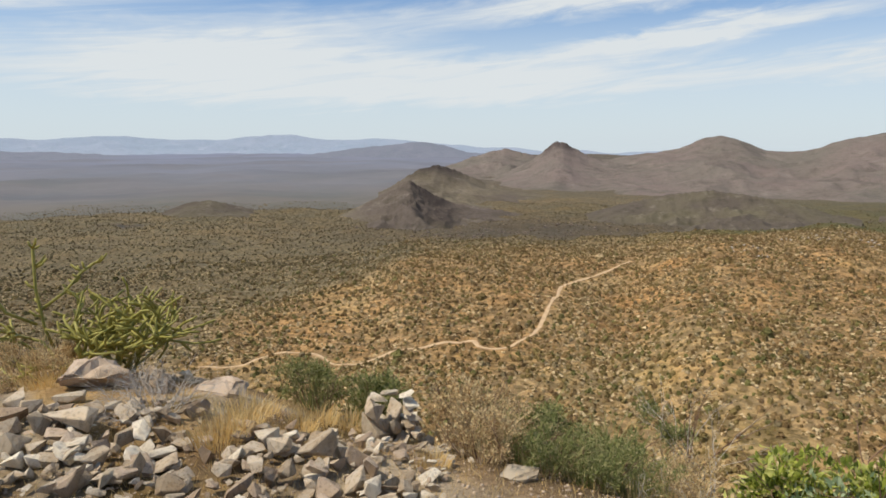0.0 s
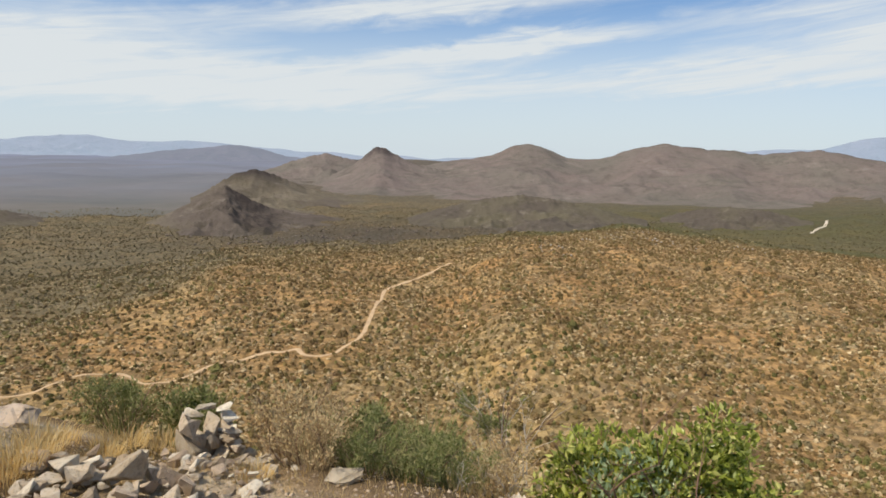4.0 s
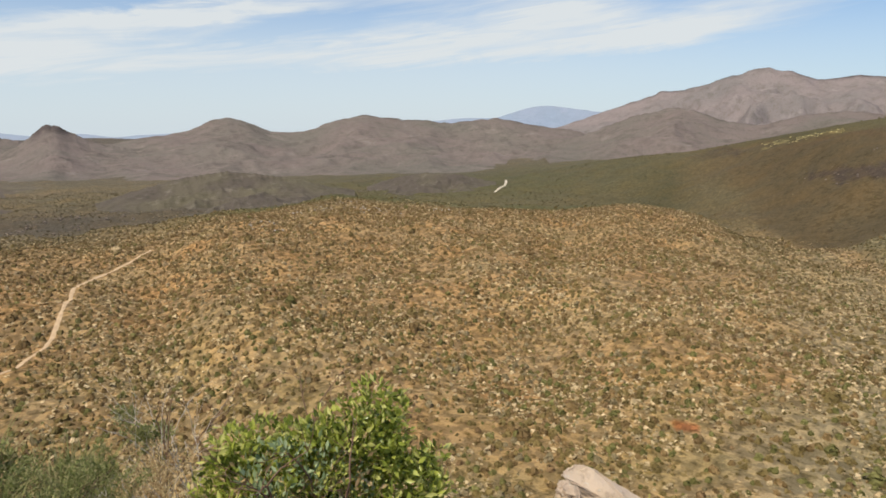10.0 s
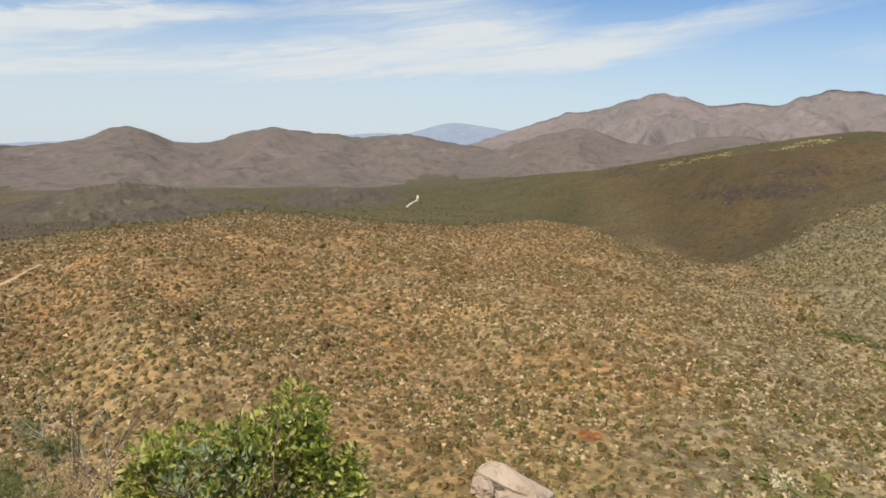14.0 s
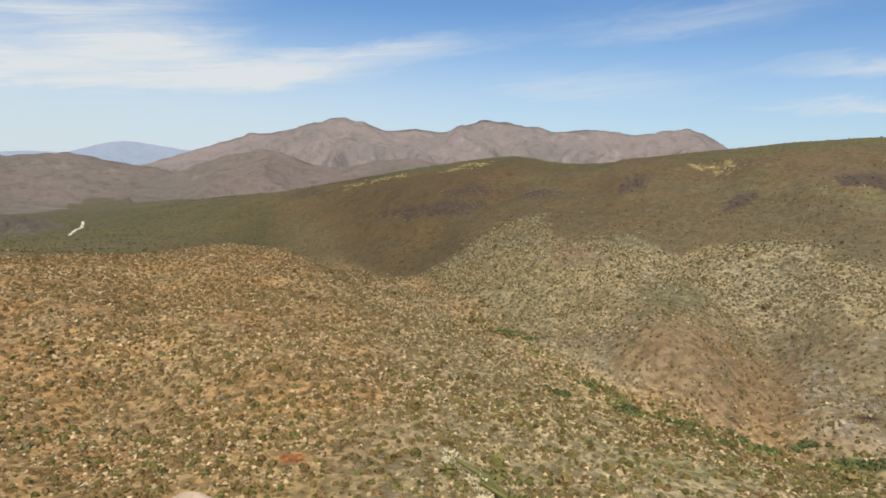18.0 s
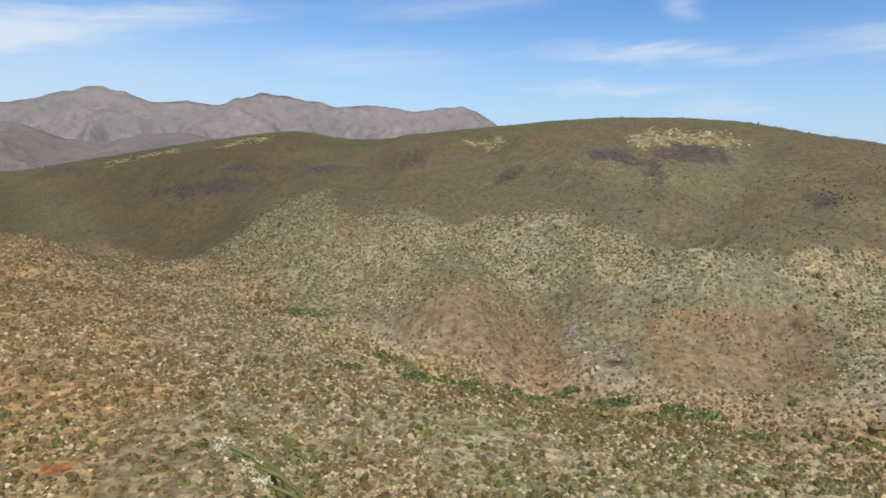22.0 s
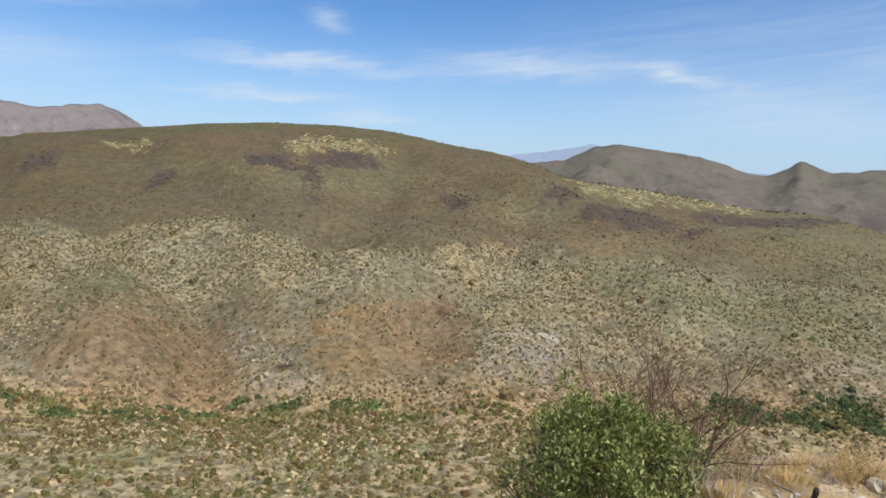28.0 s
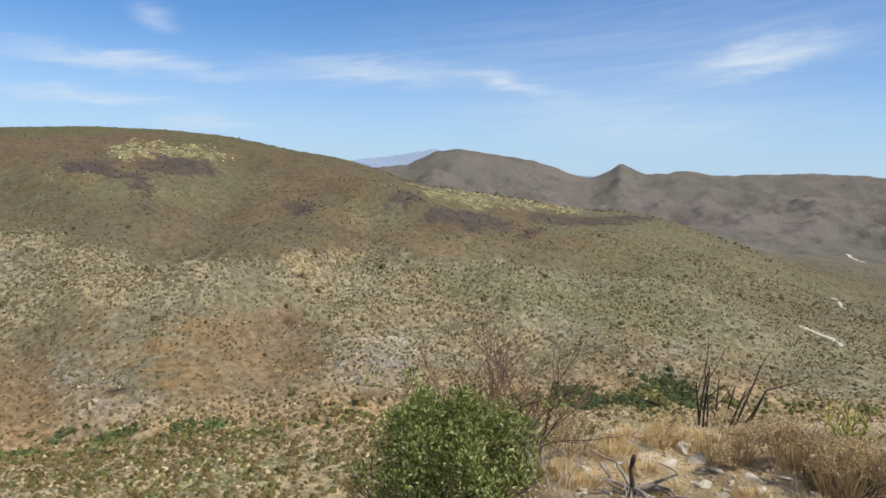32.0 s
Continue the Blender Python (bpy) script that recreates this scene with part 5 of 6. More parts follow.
def heap(label, big, box, count, small, seed):
    """A spread of broken stones: the large ones by place, rubble between."""
    r = random.Random(seed)
    cx, cy = sum(b[0] for b in big) / len(big), sum(b[1] for b in big) / len(big)
    top = thing("stone_heap", (cx, cy, float(height(cx, cy))), label, "stones")
    for k, (x, y, w, h) in enumerate(big):
        drop_stone(top, x, y, w * 1.08, h * 0.85, seed + k, 0.03)
    for k in range(count):
        a, d = radians(r.uniform(box[0], box[1])), r.uniform(box[2], box[3])
        w = small[0] + (small[1] - small[0]) * r.random() ** 2.2
        drop_stone(top, d * math.sin(a) - 0.05, d * math.cos(a) + 0.1, w, w * r.uniform(0.28, 0.55), seed + 7 * k, r.uniform(-0.01, 0.05), 25)
    return top


heap("grey heap of broken angular stones on straw-coloured ground", LEFT, (-37, -21, 2.9, 5.0), 285, (0.05, 0.21), 1)
heap("grey and cream broken stones below a small cairn", RIGHT, (-20, -1, 2.9, 4.3), 285, (0.04, 0.18), 2)
cairn = thing("cairn", (-0.52, 4.8, float(height(-0.52, 4.8))), "small cairn of stacked cream and grey stones", "cairn")
right = Vector((0.99, 0.12, 0))
away = Vector((-0.12, 0.99, 0))
for row in range(5):                     # courses of flat plates, wider towards the foot
    half, deep = 0.27 - 0.026 * row, 0.17 - 0.012 * row
    for k in range(8):
        t = 6.283 * (k + 0.5 * (row % 2)) / 8
        p = Vector((-0.50, 4.8, 0)) + right * (half * 0.82 * math.cos(t)) + away * (deep * 0.8 * math.sin(t))
        drop_stone(cairn, p.x, p.y, rng.uniform(0.13, 0.22), rng.uniform(0.05, 0.10), (2, 7, 12, 1, 0)[(k + row) % 5], 0, 8, -0.66 + 0.075 * row + rng.uniform(-0.015, 0.015))
for x, y, z, w, h, k in ((-0.62, 4.70, -0.36, 0.25, 0.20, 2), (-0.63, 4.70, -0.22, 0.24, 0.13, 0), (-0.60, 4.69, -0.145, 0.20, 0.06, 12), (-0.50, 4.86, -0.42, 0.30, 0.36, 6), (-0.53, 4.74, -0.135, 0.18, 0.05, 12),
                         (-0.41, 4.72, -0.14, 0.17, 0.05, 7), (-0.38, 4.72, -0.19, 0.19, 0.05, 2), (-0.40, 4.70, -0.24, 0.16, 0.045, 1), (-0.36, 4.70, -0.29, 0.19, 0.055, 12), (-0.39, 4.70, -0.345, 0.18, 0.05, 0), (-0.35, 4.70, -0.40, 0.20, 0.06, 6),
                         (-0.57, 4.66, -0.47, 0.22, 0.15, 2), (-0.70, 4.66, -0.47, 0.16, 0.12, 0), (-0.44, 4.66, -0.50, 0.16, 0.11, 7), (-0.28, 4.68, -0.50, 0.18, 0.10, 2)):
    drop_stone(cairn, x, y, w, h, k, 0, 5, z)
for k in range(26):
    a, d = rng.uniform(-10, 1), rng.uniform(4.2, 4.9)
    w = rng.uniform(0.05, 0.14)
    drop_stone(cairn, d * math.sin(radians(a)), d * math.cos(radians(a)), w, w * 0.6, k, 0.0, 20)


def boulder(x, y, w, d, h, seed, mat, label, turn=0, tilt=(0, 0), lift=0.0):
    me = stone_mesh("boulder", seed, mat, w * 1.12, d * 1.12, h * 1.12, 0.05, 19, 0.07)
    ob = new("boulder", me)
    ob.matrix_world = Matrix.Translation((x, y, float(height(x, y)) + h * 0.30 + lift)) @ pose(0, 0, 0, tilt[0], tilt[1], turn)
    return tagged(ob, label, "rock")


boulder(-2.76, 5.10, 0.56, 0.40, 0.27, 41, M_SLAB, "large pinkish-grey boulder at the edge of the hilltop", 20)
boulder(-1.86, 5.25, 0.40, 0.34, 0.13, 42, M_SLAB, "flat pale slab among dry grass", 70, (9, -5))
boulder(-2.26, 5.02, 0.20, 0.18, 0.24, 43, M_STONE, "upright grey stone among twigs", 10)
boulder(0.30, 4.00, 0.26, 0.18, 0.08, 44, M_CAIRN, "flat cream stone on the brow of the hill", 30)
boulder(0.98, 3.03, 0.44, 0.3, 0.27, 45, M_STONE, "smooth grey boulder beside a leafy bush", 15, (0, 8))

# the cracked slab by the leafy bush: four slices that lie on one another
slab = thing("cracked_slab", (3.20, 2.33, float(height(3.20, 2.33))), "long pinkish cracked rock slab leaning on rubble", "rock")
LIE = pose(0, 0, 0.35, 0, 0, -54) @ pose(0, 0, 0, 0, 20, 0) @ pose(0, 0, 0, 24, 0, 0)
for k, (u, v, z, w, d, h) in enumerate(((0.0, 0.06, 0.02, 0.47, 0.15, 0.085), (0.05, -0.055, 0.0, 0.36, 0.11, 0.08), (-0.185, -0.05, -0.005, 0.13, 0.12, 0.075), (-0.03, 0.01, -0.066, 0.42, 0.22, 0.06), (0.12, -0.14, -0.03, 0.22, 0.085, 0.07), (0.235, 0.0, -0.03, 0.09, 0.2, 0.09))):
    hang("slab_piece", stone_mesh("slab_piece", 60 + k, M_SLAB, w * 1.1, d * 1.25, h * 1.25, 0.05, 20, 0.11), slab, m=LIE @ pose(u, v, z, rng.uniform(-3, 3), rng.uniform(-2, 2), rng.uniform(-4, 4)))
under = thing("stone_heap", (3.05, 2.45, float(height(3.05, 2.45))), "tan rubble under a cracked slab", "stones")
for k in range(46):
    x, y = 3.02 + rng.uniform(-0.42, 0.40), 2.40 + rng.uniform(-0.40, 0.42)
    w = rng.uniform(0.06, 0.19)
    drop_stone(under, x, y, w, w * 0.5, (4, 9, 14, 4, 9)[k % 5], rng.uniform(0.0, 0.16), 20)
boulder(2.78, 2.80, 0.20, 0.16, 0.14, 47, M_SLAB, "blocky pinkish stone beside a cracked slab", 40, (5, 14), 0.1)

# pale stones on the hilltop to the south-east
patch = thing("stone_heap", (1.9, -4.6, float(height(1.9, -4.6))), "pale flat stones in dry grass beside a dead stump", "stones")
for k, (x, y, w) in enumerate(((2.31, -4.59, 0.16), (2.03, -4.72, 0.22), (1.62, -4.52, 0.26), (1.9, -4.29, 0.18), (2.2, -4.8, 0.24), (1.75, -4.75, 0.2), (1.5, -4.3, 0.22), (1.3, -4.1, 0.24), (2.4, -5.0, 0.3), (1.75, -4.2, 0.15))):
    drop_stone(patch, x, y, w * 1.0, w * 0.26, (2, 7, 12)[k % 3], -0.015, 5)
for k in range(230):
    a, d = radians(rng.uniform(146, 166)), rng.uniform(3.4, 6.4)
    w = 0.03 + 0.09 * rng.random() ** 2.2
    drop_stone(patch, d * math.sin(a), d * math.cos(a), w, w * 0.35, (2, 7, 12, 0, 5)[k % 5], 0, 10)


def gravel(label, box, count, size, seed, mat, spots=None):
    """Loose chips, joined as ground cover."""
    r = np.random.RandomState(seed)
    a, d = np.radians(r.uniform(box[0], box[1], count)), r.uniform(box[2], box[3], count)
    if box[2] > 50:                      # outcrops thin out towards their rim
        a = np.radians(r.normal((box[0] + box[1]) / 2, (box[1] - box[0]) / 3.2, count))
        d = r.normal((box[2] + box[3]) / 2, (box[3] - box[2]) / 3.2, count)
    x, y = d * np.sin(a), d * np.cos(a)
    if spots is not None:
        x, y = spots
    oct_ = np.array([(1, 0, 0), (-1, 0, 0), (0, 1, 0), (0, -1, 0), (0, 0, 0.7), (0, 0, -0.7)], float)
    fc = np.array([(0, 2, 4), (2, 1, 4), (1, 3, 4), (3, 0, 4), (2, 0, 5), (1, 2, 5), (3, 1, 5), (0, 3, 5)])
    s = size[0] + (size[1] - size[0]) * r.uniform(0, 1, count) ** 2
    v = oct_[None] * (s[:, None, None] * r.uniform(0.6, 1.3, (count, 6, 3)))
    t = r.uniform(0, 6.28, count)
    c, q = np.cos(t)[:, None], np.sin(t)[:, None]
    v = np.stack([v[..., 0] * c - v[..., 1] * q, v[..., 0] * q + v[..., 1] * c, v[..., 2]], -1)
    v += np.stack([x, y, height(x, y) + s * 0.2], -1)[:, None]
    f = fc[None] + (np.arange(count) * 6)[:, None, None]
    return tagged(new("gravel", mesh_from("gravel", v.reshape(-1, 3), f.reshape(-1, 3), mat)), label, "gravel", kind="stuff")


x, y, r = clustered([(28.2, 279, 1.6, 5), (30.2, 283, 1.6, 5), (32.6, 280, 1.6, 5), (34, 273, 1.6, 5), (39.3, 287, 1.6, 5), (24, 232, 1.6, 5)], 26, 61)
gravel("pale rocks breaking out of the crest of the brown ridge", (0, 1, 0, 1), len(x), (0.2, 0.75), 62, M_OUTCROP, (x, y))
x, y, r = clustered([(20, 560, 7, 30), (10, 480, 8, 50), (2, 430, 6, 50), (36, 660, 4, 14)], 120, 63)
gravel("dark rocks strewn over the stony land behind the ridge", (0, 1, 0, 1), len(x), (0.4, 1.6), 64, M_DARKROCK, (x, y))
gravel("loose grey stone chips on the hilltop", (-42, -2, 2.4, 5.2), 2000, (0.005, 0.016), 3, M_SLAB)
gravel("loose tan stone chips on the brow", (-6, 26, 3.0, 4.7), 900, (0.004, 0.018), 5, M_SLAB)
gravel("loose pale stone chips in dry grass", (134, 176, 2.6, 8.5), 2600, (0.006, 0.026), 4, M_STONE)
for k, (a, r, da, dr, n) in enumerate(((128, 160, 2.2, 7, 130), (106.8, 168, 1.6, 7, 110), (86.8, 196, 1.8, 7, 70), (150, 182, 4, 9, 160), (141, 172, 2, 6, 70), (132.8, 186, 2.5, 8, 80), (30.5, 297, 2, 6, 60), (21, 260, 8, 20, 90))):
    gravel("pale outcrop stones on the slope", (a - da, a + da, r - dr, r + dr), n, (0.15, 0.55), 50 + k, M_OUTCROP)
for k, c in enumerate(CRAGS):
    x, y, r = scatter_in([c], 70, 170 + k)
    gravel("dark rocks breaking out of the hillside", (0, 1, 0, 1), len(x), (0.25, 0.95), 150 + k, M_DARKROCK, (x, y))


# ---- plants on the hilltop ----
def leaves_mesh(name, centres, n, size, mat, seed, up=0.25, shell=0.55):
    """n folded leaves over overlapping clumps (x, y, z, radius)."""
    r = np.random.RandomState(seed)
    c = np.array(centres, float)
    w = c[:, 3] ** 2
    k = r.choice(len(c), n, p=w / w.sum())
    d = r.normal(size=(n, 3))
    d /= np.linalg.norm(d, axis=1)[:, None]
    rad = c[k, 3] * (shell + (1 - shell) * r.uniform(0, 1, n) ** 0.6) * (1 + 0.10 * r.normal(size=n))
    p = c[k, :3] + d * rad[:, None]
    ax = d * 0.6 + r.normal(size=(n, 3)) * 0.65 + (0, 0, up)
    ax /= np.linalg.norm(ax, axis=1)[:, None]
    side = np.cross(ax, r.normal(size=(n, 3)))
    side /= np.linalg.norm(side, axis=1)[:, None]
    nor = np.cross(ax, side)
    L = (size * r.uniform(0.6, 1.25, n))[:, None]
    W = L * 0.21
    base, tip = p, p + ax * L
    a, b = p + ax * L * 0.48 + side * W + nor * W * 0.35, p + ax * L * 0.48 - side * W + nor * W * 0.35
    v = np.stack([base, a, tip, b], 1)
    f = np.array([(0, 1, 2), (0, 2, 3)])[None] + (np.arange(n) * 4)[:, None, None]
    return mesh_from(name, v.reshape(-1, 3), f.reshape(-1, 3), mat)


def ruffle(clumps, seed, many=9, part=0.36):
    """Breaks round clumps into many small ones over their surface, so that the crown is ragged, with gaps."""
    r = np.random.RandomState(seed)
    out = [(x, y, z, q * 0.72) for x, y, z, q in clumps]
    for x, y, z, q in clumps:
        for _ in range(many):
            d = r.normal(size=3) + (0, 0, 0.35)
            d = d / np.linalg.norm(d) * q * r.uniform(0.70, 1.0)
            out.append((x + d[0], y + d[1], z + d[2], q * part * r.uniform(0.6, 1.2)))
    return out


def blades_mesh(name, n, spread, tall, mat, seed, lean=0.5, wide=0.004, forks=1):
    """n thin bent blades or stalks rising from a tuft."""
    r = np.random.RandomState(seed)
    th, q = r.uniform(0, 6.283, n), np.sqrt(r.uniform(0, 1, n))
    base = np.stack([np.cos(th) * q * spread, np.sin(th) * q * spread, 0 * q], 1)
    out = np.stack([np.cos(th), np.sin(th), 0 * th], 1) * (q * lean)[:, None] + r.normal(size=(n, 3)) * (0.22, 0.22, 0)
    h = tall * r.uniform(0.45, 1.1, n)[:, None]
    up = np.array((0, 0, 1.0))
    mid, tip = base + (up * 0.6 + out * 0.35) * h, base + (up * r.uniform(0.75, 1.0, (n, 1)) + out) * h
    side = np.stack([-np.sin(th + 0.7), np.cos(th + 0.7), 0 * th], 1) * wide
    v = np.stack([base - side, base + side, mid + side * 0.8, mid - side * 0.8, tip], 1)
    f = np.array([(0, 1, 2), (0, 2, 3), (3, 2, 4)])[None] + (np.arange(n) * 5)[:, None, None]
    return mesh_from(name, v.reshape(-1, 3), f.reshape(-1, 3), mat)


def branching(geo, p, d, length, radius, levels, r, bend=0.3, forks=3, sides=4, droop=0.0):
    """A bare branch that forks into ever thinner ones."""
    pts, rad = [p], [radius]
    steps = 4
    for s in range(steps):
        d = (d + Vector((r.gauss(0, bend), r.gauss(0, bend), r.gauss(0, bend) * 0.6 - droop)) * 0.5).normalized()
        p = p + d * (length / steps)
        pts.append(p)
        rad.append(radius * (1 - 0.55 * (s + 1) / steps))
    geo.tube(pts, rad, sides, False)
    if levels > 0:
        for _ in range(forks):
            q = pts[r.randint(2, steps)]
            nd = (d + Vector((r.gauss(0, 0.55), r.gauss(0, 0.55), r.gauss(0.1, 0.35)))).normalized()
            branching(geo, q, nd, length * r.uniform(0.45, 0.75), radius * 0.5, levels - 1, r, bend, forks, max(3, sides - 1), droop)


def stems_of(top, name, mat, count, spread, tall, radius, levels, seed, lean=0.5, label="", sides=5, forks=3, bend=0.3, toward=None):
    """Main stems as parts of their own, each with its forks."""
    r = random.Random(seed)
    for k in range(count):
        a = r.uniform(0, 6.283)
        q = r.uniform(0, spread)
        geo = Geo()
        d = Vector((math.cos(a) * lean * r.uniform(0.3, 1.2), math.sin(a) * lean * r.uniform(0.3, 1.2), 1))
        if toward:
            d += Vector(toward)
        branching(geo, Vector((math.cos(a) * q, math.sin(a) * q, -0.04)), d.normalized(), tall * r.uniform(0.65, 1.0), radius * r.uniform(0.7, 1.1), levels, r, bend, forks, sides)
        hang(name, geo.mesh(name, mat), top, label)


def at_ground(x, y, lift=0.0):
    return (x, y, float(height(x, y)) + lift)


# leafy bush on the brow, north-east
bush = thing("leafy_bush", at_ground(1.98, 3.30), "dense green leafy bush with oval leaves on the brow", "bush")
ux, uy = 0.88, -0.47
CL = [(-0.56, 0, 0.16, 0.24), (-0.40, 0.05, 0.33, 0.20), (-0.22, -0.04, 0.22, 0.30), (-0.02, 0.04, 0.27, 0.27), (0.14, -0.05, 0.30, 0.26), (0.31, 0.02, 0.40, 0.21), (0.38, 0.0, 0.52, 0.13), (0.44, -0.06, 0.20, 0.25), (0.56, 0.05, 0.10, 0.20), (-0.35, -0.18, 0.0, 0.30), (0.0, -0.22, 0.05, 0.32), (0.30, -0.2, 0.02, 0.30), (0.05, 0.22, 0.12, 0.30), (-0.45, 0.2, 0.0, 0.28), (-0.52, -0.03, 0.36, 0.10), (0.02, 0.0, 0.47, 0.11), (0.22, 0.0, 0.50, 0.12)]
SHOOTS = [(u * ux - v * uy, u * uy + v * ux, z + 0.08, 0.10) for u, v, z in ((-0.46, 0.0, 0.40), (-0.30, 0.05, 0.42), (-0.12, 0.0, 0.40), (0.02, 0.0, 0.42), (0.30, 0.0, 0.60), (0.40, 0.0, 0.52), (0.16, 0.0, 0.50))]
hang("foliage", leaves_mesh("foliage", ruffle([(u * ux - v * uy, u * uy + v * ux, z - 0.03, q * 0.9) for u, v, z, q in CL], 14) + SHOOTS, 12500, 0.056, M_LEAF, 11, 0.5, 0.5), bush)
hang("young_foliage", leaves_mesh("young_foliage", ruffle([(u * ux - v * uy, u * uy + v * ux, z, 0.19) for u, v, z in ((-0.22, -0.12, 0.36), (-0.05, -0.12, 0.34), (0.10, -0.16, 0.26), (-0.30, -0.2, 0.20))], 16), 600, 0.048, M_BLUE, 16, 1.0, 0.4), bush, "bluish green leaves")
hang("dry_leaves", leaves_mesh("dry_leaves", [(u * ux - v * uy, u * uy + v * ux, z - 0.05, q * 0.9) for u, v, z, q in CL[:5]], 1300, 0.05, M_DRY, 12), bush, "withered brown leaves")
stems_of(bush, "stem", M_BROWN, 9, 0.2, 0.62, 0.012, 2, 13, 0.9)

# round bush to the south-east
bush = thing("leafy_bush", at_ground(3.19, -3.18), "round olive-green bush with small leaves and bare twigs below", "bush")
ux, uy = -0.683, -0.73
up = -0.53 - float(height(3.19, -3.18))     # the crown stands on bare stems over the slope
CL = [(0, 0, 0.30, 0.32), (-0.28, 0.0, 0.18, 0.30), (0.30, 0.0, 0.22, 0.30), (-0.48, 0.05, 0.02, 0.22), (0.50, 0.0, 0.08, 0.22), (0.0, -0.2, 0.12, 0.36), (-0.2, 0.2, 0.2, 0.3), (0.2, 0.2, 0.25, 0.3), (-0.14, 0, 0.44, 0.18), (0.16, 0, 0.46, 0.17), (0.02, 0, 0.52, 0.14), (-0.35, 0, 0.34, 0.16), (0.38, 0, 0.36, 0.16), (-0.3, -0.15, -0.02, 0.26), (0.34, -0.15, 0.0, 0.26), (0.10, -0.30, 0.10, 0.22), (0.42, -0.26, 0.06, 0.22), (-0.28, -0.28, 0.06, 0.22), (0.05, 0.05, 0.56, 0.12), (-0.22, 0, 0.48, 0.12)]
r = random.Random(29)
SHOOTS = [(r.gauss(0, 0.34), r.gauss(0, 0.34), up + r.uniform(0.40, 0.62), 0.085) for _ in range(26)]
hang("foliage", leaves_mesh("foliage", ruffle([(u * ux - v * uy, u * uy + v * ux, z * 1.06 + up, q) for u, v, z, q in CL], 25, 12, 0.42) + SHOOTS, 21000, 0.036, M_LEAF2, 21, 0.7, 0.42), bush)
stems_of(bush, "stem", M_BROWN, 20, 0.35, 0.30 + up, 0.011, 1, 22, 0.4)
stems_of(bush, "twig", M_BURNT, 46, 0.5, 0.16 + up, 0.006, 1, 26, 0.6, label="bare dark twig", sides=3)

small = thing("leafy_bush", at_ground(3.95, -1.59), "small green bush below the brow", "bush")
hang("foliage", leaves_mesh("foliage", [(0, 0, 0.38, 0.18), (0.12, 0.1, 0.30, 0.16), (-0.12, -0.1, 0.32, 0.16), (0, 0, 0.15, 0.25)], 1500, 0.04, M_LEAF2, 23, 0.6), small)
stems_of(small, "stem", M_TWIG, 5, 0.1, 0.5, 0.008, 1, 24, 0.5)


# many-fingered green succulents
def succulent(place, label, count, spread, tall, thick, seed, lean=0.8, forks=2, mat=M_SUCC):
    top = thing("succulent", place, label, "succulent")
    r = random.Random(seed)
    for k in range(count):
        a = r.uniform(0, 6.283)
        d = Vector((math.cos(a) * lean * r.uniform(0.2, 1.2), math.sin(a) * lean * r.uniform(0.2, 1.2), 1)).normalized()
        p = Vector((math.cos(a), math.sin(a), 0)) * r.uniform(0, spread)
        L = tall * r.uniform(0.55, 1.05)
        geo, pts = Geo(), [p]
        for s in range(5):
            d = (d + Vector((r.gauss(0, 0.45), r.gauss(0, 0.45), 0.06))).normalized()
            p = p + d * L / 5
            pts.append(p)
        rad = [thick * q for q in (1.0, 1.0, 0.95, 0.9, 0.85, 0.55)]
        geo.tube(pts, rad, 6)
        stem = hang("stem", geo.mesh("stem", mat), top)
        for _ in range(r.randint(1, forks + 1)):
            q = pts[r.randint(2, 4)]
            e = (d + Vector((r.gauss(0, 0.8), r.gauss(0, 0.8), r.gauss(0.2, 0.3)))).normalized()
            m = L * r.uniform(0.12, 0.34)
            geo = Geo().tube([q, q + e * m * 0.4, q + (e + Vector((0, 0, 0.35))).normalized() * m], [thick * 0.8, thick * 0.8, thick * 0.5], 5)
            hang("finger", geo.mesh("finger", mat), stem)
    return top


def twiggy_succulent(place, label, count, reach, thick, levels, seed, up=0.5, mat=M_SUCC):
    """Pencil-thick stems that fork again and again into short blunt fingers; each main stem is a part, its fingers hang on it."""
    top = thing("succulent", place, label, "succulent")
    r = random.Random(seed)

    def finger(p, d, length, level, stem=None):
        pts, rad = [p], [thick * (0.82 + 0.1 * level)]
        for s in range(3):
            d = (d + Vector((r.gauss(0, 0.26), r.gauss(0, 0.26), 0.05))).normalized()
            p = p + d * length / 3
            pts.append(p)
            rad.append(thick * (0.82 + 0.1 * level) * r.uniform(0.9, 1.12))
        pts.append(p + d * thick * 1.2)
        rad.append(thick * 0.45)
        part = hang("finger" if stem else "stem", Geo().tube(pts, rad, 6).mesh("finger" if stem else "stem", mat), stem or top)
        if level:
            for _ in range(r.randint(2, 3)):
                q = pts[r.randint(1, 3)]
                e = (d * 0.55 + Vector((r.gauss(0, 0.75), r.gauss(0, 0.75), r.gauss(0.10, 0.35)))).normalized()
                finger(q, e, length * r.uniform(0.55, 0.85), level - 1, stem or part)

    for k in range(count):
        a = r.uniform(0, 6.283)
        d = Vector((math.cos(a) * r.uniform(0.2, 1.1), math.sin(a) * r.uniform(0.2, 1.1), up + r.uniform(0.1, 0.5))).normalized()
        finger(Vector((math.cos(a), math.sin(a), 0)) * r.uniform(0, reach * 0.25), d, reach * r.uniform(0.36, 0.52), levels)
    return top


